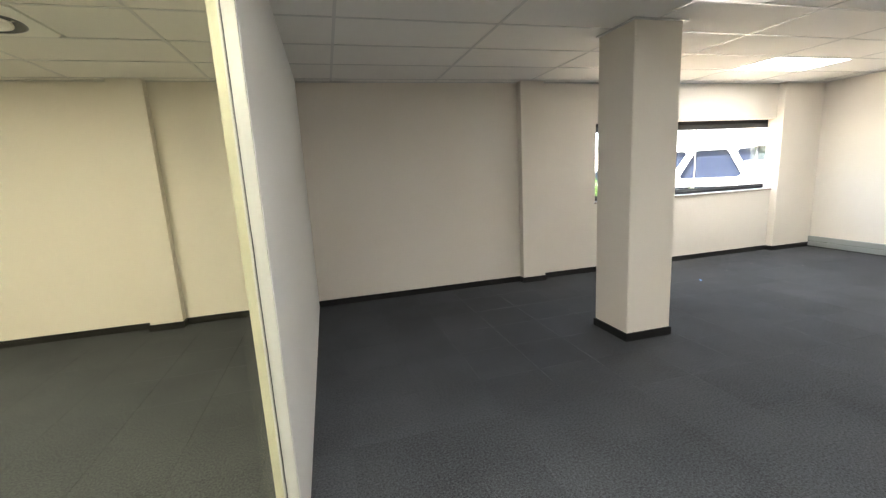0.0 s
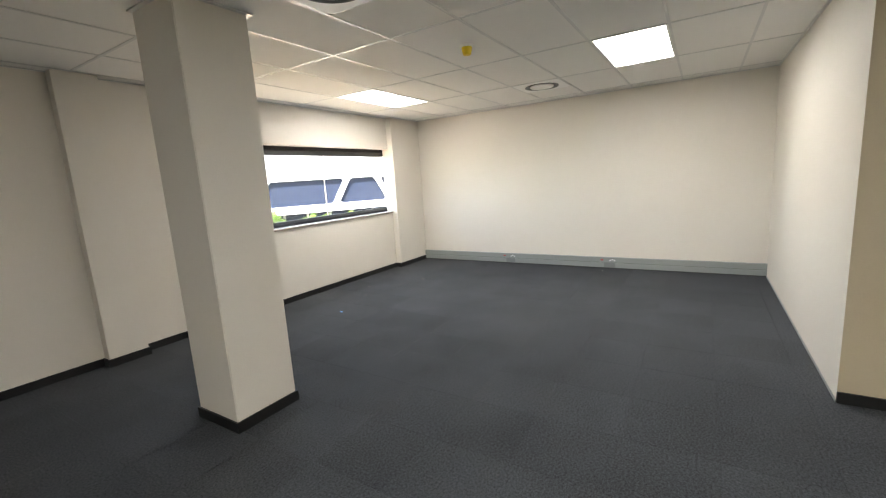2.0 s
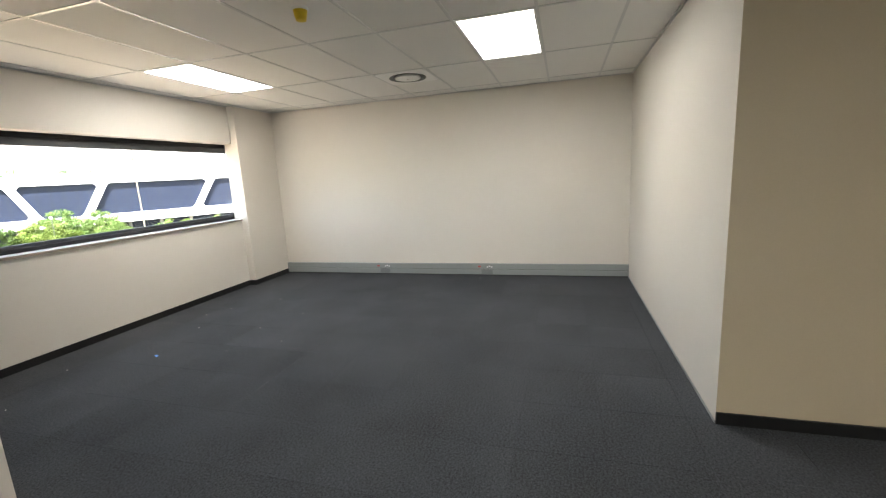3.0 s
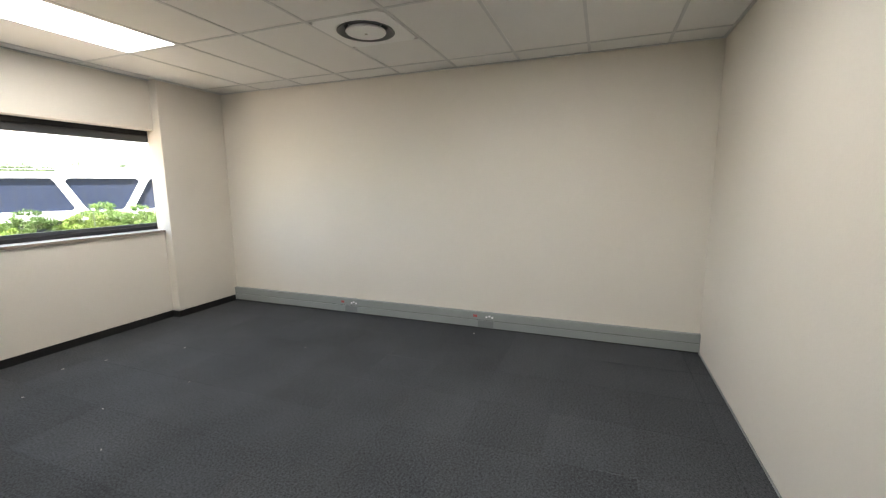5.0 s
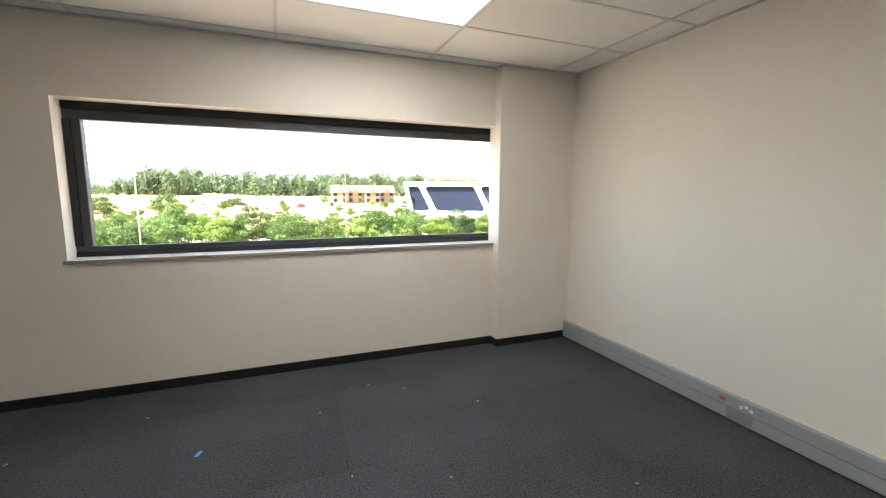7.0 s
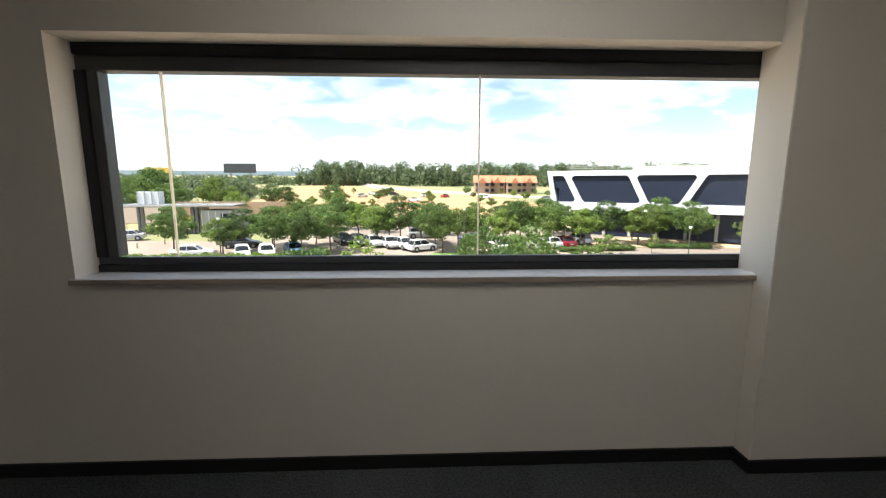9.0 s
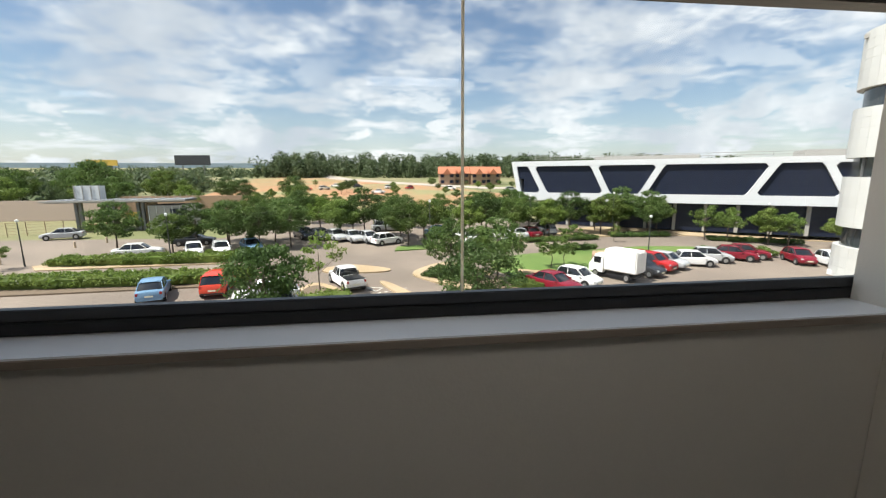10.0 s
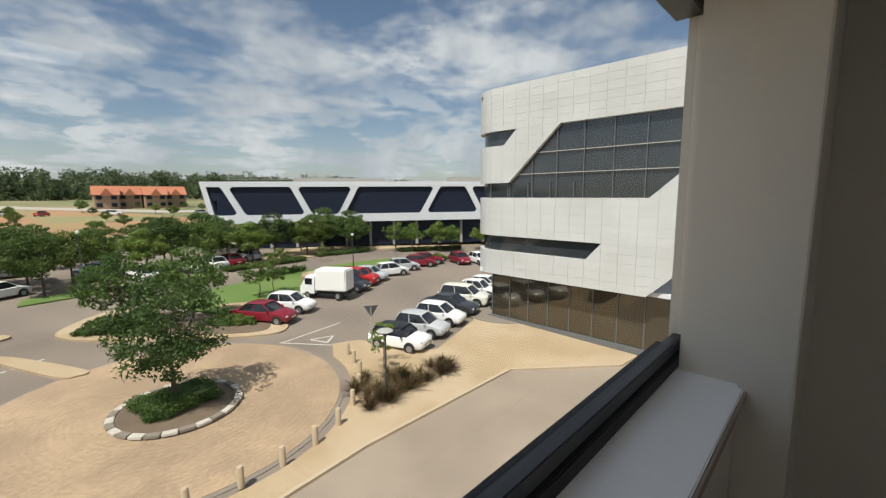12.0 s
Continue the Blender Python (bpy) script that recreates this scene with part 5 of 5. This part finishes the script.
for k in range(6):
    part("booth_mullion", boxes((4.1 + k * 1.05, 4.18 + k * 1.05, -2.7, -2.61, 0.2, 3.5)), BOXWHITE, gate)
part("booth_window", boxes((7.0, 9.2, -2.66, -2.61, 1.2, 3.1)), BLUEGLASS, gate)
part("sign_panel", boxes((0.6, 2.2, -1.6, -1.5, 0.8, 2.6)), mat("yellow_panel", (0.75, 0.5, 0.08)), gate, "yellow panel")
part("roof_screen", boxes((-6.6, -3.4, 0.2, 1.8, 4.43, 6.5), bevel=0.03), LENS, gate, "pale translucent roof screen")
for x in (-6.63, -5.55, -4.45, -3.37):
    part("screen_post", boxes((x - 0.05, x + 0.05, 0.08, 0.18, 4.43, 6.6)), CONC, gate)
part("booth_wall", boxes((1.0, 3.9, 0.6, 0.9, 0, 3.9)), KERB, gate, "beige plastered wall")
wallm = tagged(new("boundary_wall"), "long pale plastered wall beside the road", "wall", "", "structure")
part("wall_panel", boxes((-95, -44, 84, 84.4, G - 0.1, G + 3.4)), mat("pink_plaster", (0.48, 0.38, 0.32), 0.85, 0.08, 0.2, 5), wallm)
part("wall_panel", boxes((-43.9, -22, 88, 88.4, G - 0.1, G + 3.8)), BRICKWALL, wallm)
fence = thing("fence", "brown mesh fence with posts beside the gate road", "fence")
for k in range(12):
    part("post", rod(bmesh.new(), (-58 + k * 1.6, 58 + k * 1.05, G - 0.1), (-58 + k * 1.6, 58 + k * 1.05, G + 1.9), 0.05, None, 6), BRICKWALL, fence)
for z in (0.3, 0.7, 1.1, 1.5, 1.8):
    part("rail", rod(bmesh.new(), (-58, 58, G + z), (-40.4, 69.55, G + z), 0.02, None, 5), BRICKWALL, fence)
for x, y, w, h, z, c in ((-135, 330, 24, 7, 8.5, CARPAINT["charcoal"]), (-195, 330, 20, 4, 5.0, mat("yellow_board", (0.6, 0.4, 0.08)))):
    t = thing("billboard", "dark roadside billboard far away" if c is CARPAINT["charcoal"] else "yellow roadside billboard far away", "billboard", "billboards", at=pose(x, y, G))
    part("board", boxes((-w / 2, w / 2, -0.3, 0.3, z - G - h, z - G)), c, t)
    for s in (-0.3, 0.3):
        part("post", boxes((s * w - 0.4, s * w + 0.4, 0.31, 0.9, -0.2, z - G - h)), MULL, t)


def town_house(x, y, w, h):
    t = thing("house", "terrace house with red tiled gable roof", "house", "far terrace houses", at=pose(x, y, G, 0, 0, -4))
    part("wall", boxes((-w / 2, w / 2, 0, 9, -0.2, h)), BRICKWALL, t)
    part("roof", loft([[(-w / 2 - 0.5, -0.8, h), (-w / 2 - 0.5, 4.5, h + 3.6), (-w / 2 - 0.5, 9.8, h)], [(w / 2 + 0.5, -0.8, h), (w / 2 + 0.5, 4.5, h + 3.6), (w / 2 + 0.5, 9.8, h)]]), ROOFRED, t)
    part("gable", loft([[(-2.2, -1.2, h - 0.3), (0, -1.2, h + 2.6), (2.2, -1.2, h - 0.3)], [(-2.2, 4, h - 0.3), (0, 4, h + 2.6), (2.2, 4, h - 0.3)]]), ROOFRED, t)
    for s in (-0.3, 0.3):
        for z in (0.9, 3.8):
            part("window", boxes((s * w - 0.9, s * w + 0.9, -0.12, -0.02, z, z + 1.5)), BLUEGLASS, t)


for k in range(4):
    town_house(34.5 + 8.2 * k, 214 + (k % 2) * 4, 7.8, 5.6)

# far woods: crowns merging into a long uneven line
rng = np.random.default_rng(4)
cl, trees = [], []
for n, ax, bx, ay, by, lo, hi in ((380, -95, 330, 340, 450, -1, 9), (140, -330, -110, 330, 430, -8, -3), (70, 110, 260, 260, 310, -4, 1), (150, -170, -62, 125, 210, -7.5, -4.5), (50, 80, 140, 120, 180, -7, -4), (60, -140, -70, 700, 900, -4, 0)):
    for _ in range(n):
        r = rng.uniform(3.0, 6.5)
        x, y, z = rng.uniform(ax, bx), rng.uniform(ay, by), rng.uniform(lo, hi)
        cl.append((x, y, z, r * 1.15))
        for drop in (1.0, 1.9, 2.8):
            if z - drop * r > G - 1.0:
                cl.append((x + rng.uniform(-3, 3), y - 2 * drop, max(z - drop * r, G + 1.5), r * 1.15))
        trees.append((x, y, z, r))
far = new("far_woods", leaf_mesh("far_woods", cl, 100, 1.05, LEAF_FAR, 77, flat=0.8))
tagged(far, "dense green trees along the horizon", "woods", "", "stuff")
cores = bmesh.new()
for x, y, z, r in trees:
    z = max(z, G + 1.0)
    bmesh.ops.create_icosphere(cores, subdivisions=1, radius=1.0, matrix=Matrix.Translation((x, y, (z + G) / 2 - r * 0.2)) @ Matrix.Diagonal((r * 0.55, r * 0.55, max((z - G) / 2 - r * 0.1, 1.0), 1)))
for v in cores.verts:
    v.co += noise.noise_vector(v.co * 0.35) * 0.9
tagged(part("woods_shade", cores, LEAF_FAR, far), kind="stuff")
# Distance haze is painted in as the pale blue of the hills.
structure("backdrop", slab([(-2400, 1500), (2400, 1500), (2400, 1560), (-2400, 1560)], G - 1, G + 16), mat("hazed_hills", (0.26, 0.33, 0.40), 0.95, 0.1, 0.004, 0.05), "low hills on the horizon, blue with painted haze", "hills")
# traffic and machines on the far road and site, a few specks each
for i, (x, y, c) in enumerate(((-18, 196, "white"), (-8, 190, "charcoal"), (6, 180, "white"), (14, 176, "red"), (30, 170, "white"), (52, 160, "silver"), (62, 158, "white"), (84, 152, "white"), (96, 150, "maroon"), (-26, 170, "orange_red"), (-20, 176, "cream"), (-32, 180, "charcoal"), (2, 150, "white"))):
    car("suv" if i % 3 else "pickup", c, x, y, -20 + 25 * (i % 4), "far vehicle on the pale road", z=G + 0.05)
for i, x in enumerate((-78, -72, -66, -61, -55, -51)):
    t = thing("site_column", "far concrete column of a building site", "column", "site columns", at=pose(x * 1.5, 420, G))
    part("column", boxes((-0.35, 0.35, -0.35, 0.35, -0.2, 12)), MULL, t)

# ---- the land and all that stands on it follow the slope ----
MIDDLE = {"office_building": (30.3, 18.0), "long_building": (29.0, 72.0), "roundabout_kerb": (11.15, 25.2), "fence": (-49.0, 64.0), "boundary_wall": (-58.0, 86.0)}
for ob in list(bpy.data.objects):
    if ob in indoors or ob.parent or ob.type == "LIGHT":
        continue
    at = ob.matrix_basis.translation
    if ob.name in MIDDLE:
        ob.matrix_basis = Matrix.Translation((0, 0, rise(*MIDDLE[ob.name]))) @ ob.matrix_basis
    elif at.length > 0.01:
        ob.matrix_basis = Matrix.Translation((0, 0, rise(at.x, at.y))) @ ob.matrix_basis
    else:
        for o in (ob, *ob.children):
            for v in o.data.vertices:
                v.co.z += rise(v.co.x, v.co.y)

# ---- carpet tiles ----
TS = 0.5
bm = boxes((0.0003, TS - 0.0003, 0.0003, TS - 0.0003, -0.0075, 0.0), bevel=0.0008)
carpet = mesh_of("carpet_tile", bm, CARPET)
floor_ob = bpy.data.objects["floor"]
rest = bmesh.new()
for i in range(-9, 18):
    for j in range(-9, 11):
        x, y = 0.22 + i * TS, 0.26 + j * TS
        a, b = max(x, XW), max(y, YS)
        c, d = min(x + TS, XE), min(y + TS, YN)
        if a >= c or b >= d or (y + TS <= YR and x >= XR):
            continue
        whole = c - a > 0.499 and d - b > 0.499
        if whole and x >= 0.2 and y >= -0.3:
            part("carpet_tile", carpet, None, floor_ob).matrix_basis = pose(x, y, 0)
        else:
            box(rest, a + 0.001, c - 0.001, b + 0.001, d - 0.001, -0.0075, 0.0)
tagged(part("carpet_tiles_rest", rest, CARPET, floor_ob), kind="stuff")

# ---- cladding panels of the corner building ----
others = bmesh.new()
for z0, z1, a0, a1, b0, b1 in BANDS:
    rows = max(1, round((z1 - z0) / 0.5))
    for r in range(rows):
        f, g = r / rows, (r + 1) / rows
        zl, zh = z0 + (z1 - z0) * f + 0.005, z0 + (z1 - z0) * g - 0.005
        al, ah, bl, bh = a0 + (a1 - a0) * f, a0 + (a1 - a0) * g, b0 + (b1 - b0) * f, b0 + (b1 - b0) * g
        u = math.floor(min(al, ah))
        while u < max(bl, bh):
            p = [min(max(u, al), bl), min(max(u, ah), bh), min(max(u + 1.0, al), bl), min(max(u + 1.0, ah), bh)]
            if p[2] - p[0] + p[3] - p[1] > 0.12:
                near = 10.4 <= u < 25.4
                bm = bmesh.new() if near else others
                band(bm, zl, zh, p[0] + 0.005, p[1] + 0.005, p[2] - 0.005, p[3] - 0.005, out=0.025, thick=0.02)
                if near:
                    bmesh.ops.recalc_face_normals(bm, faces=bm.faces)
                    part("cladding_panel", bm, CLAD, tower)
            u += 1.0
tagged(part("cladding_panels_rest", others, CLAD, tower), kind="stuff")
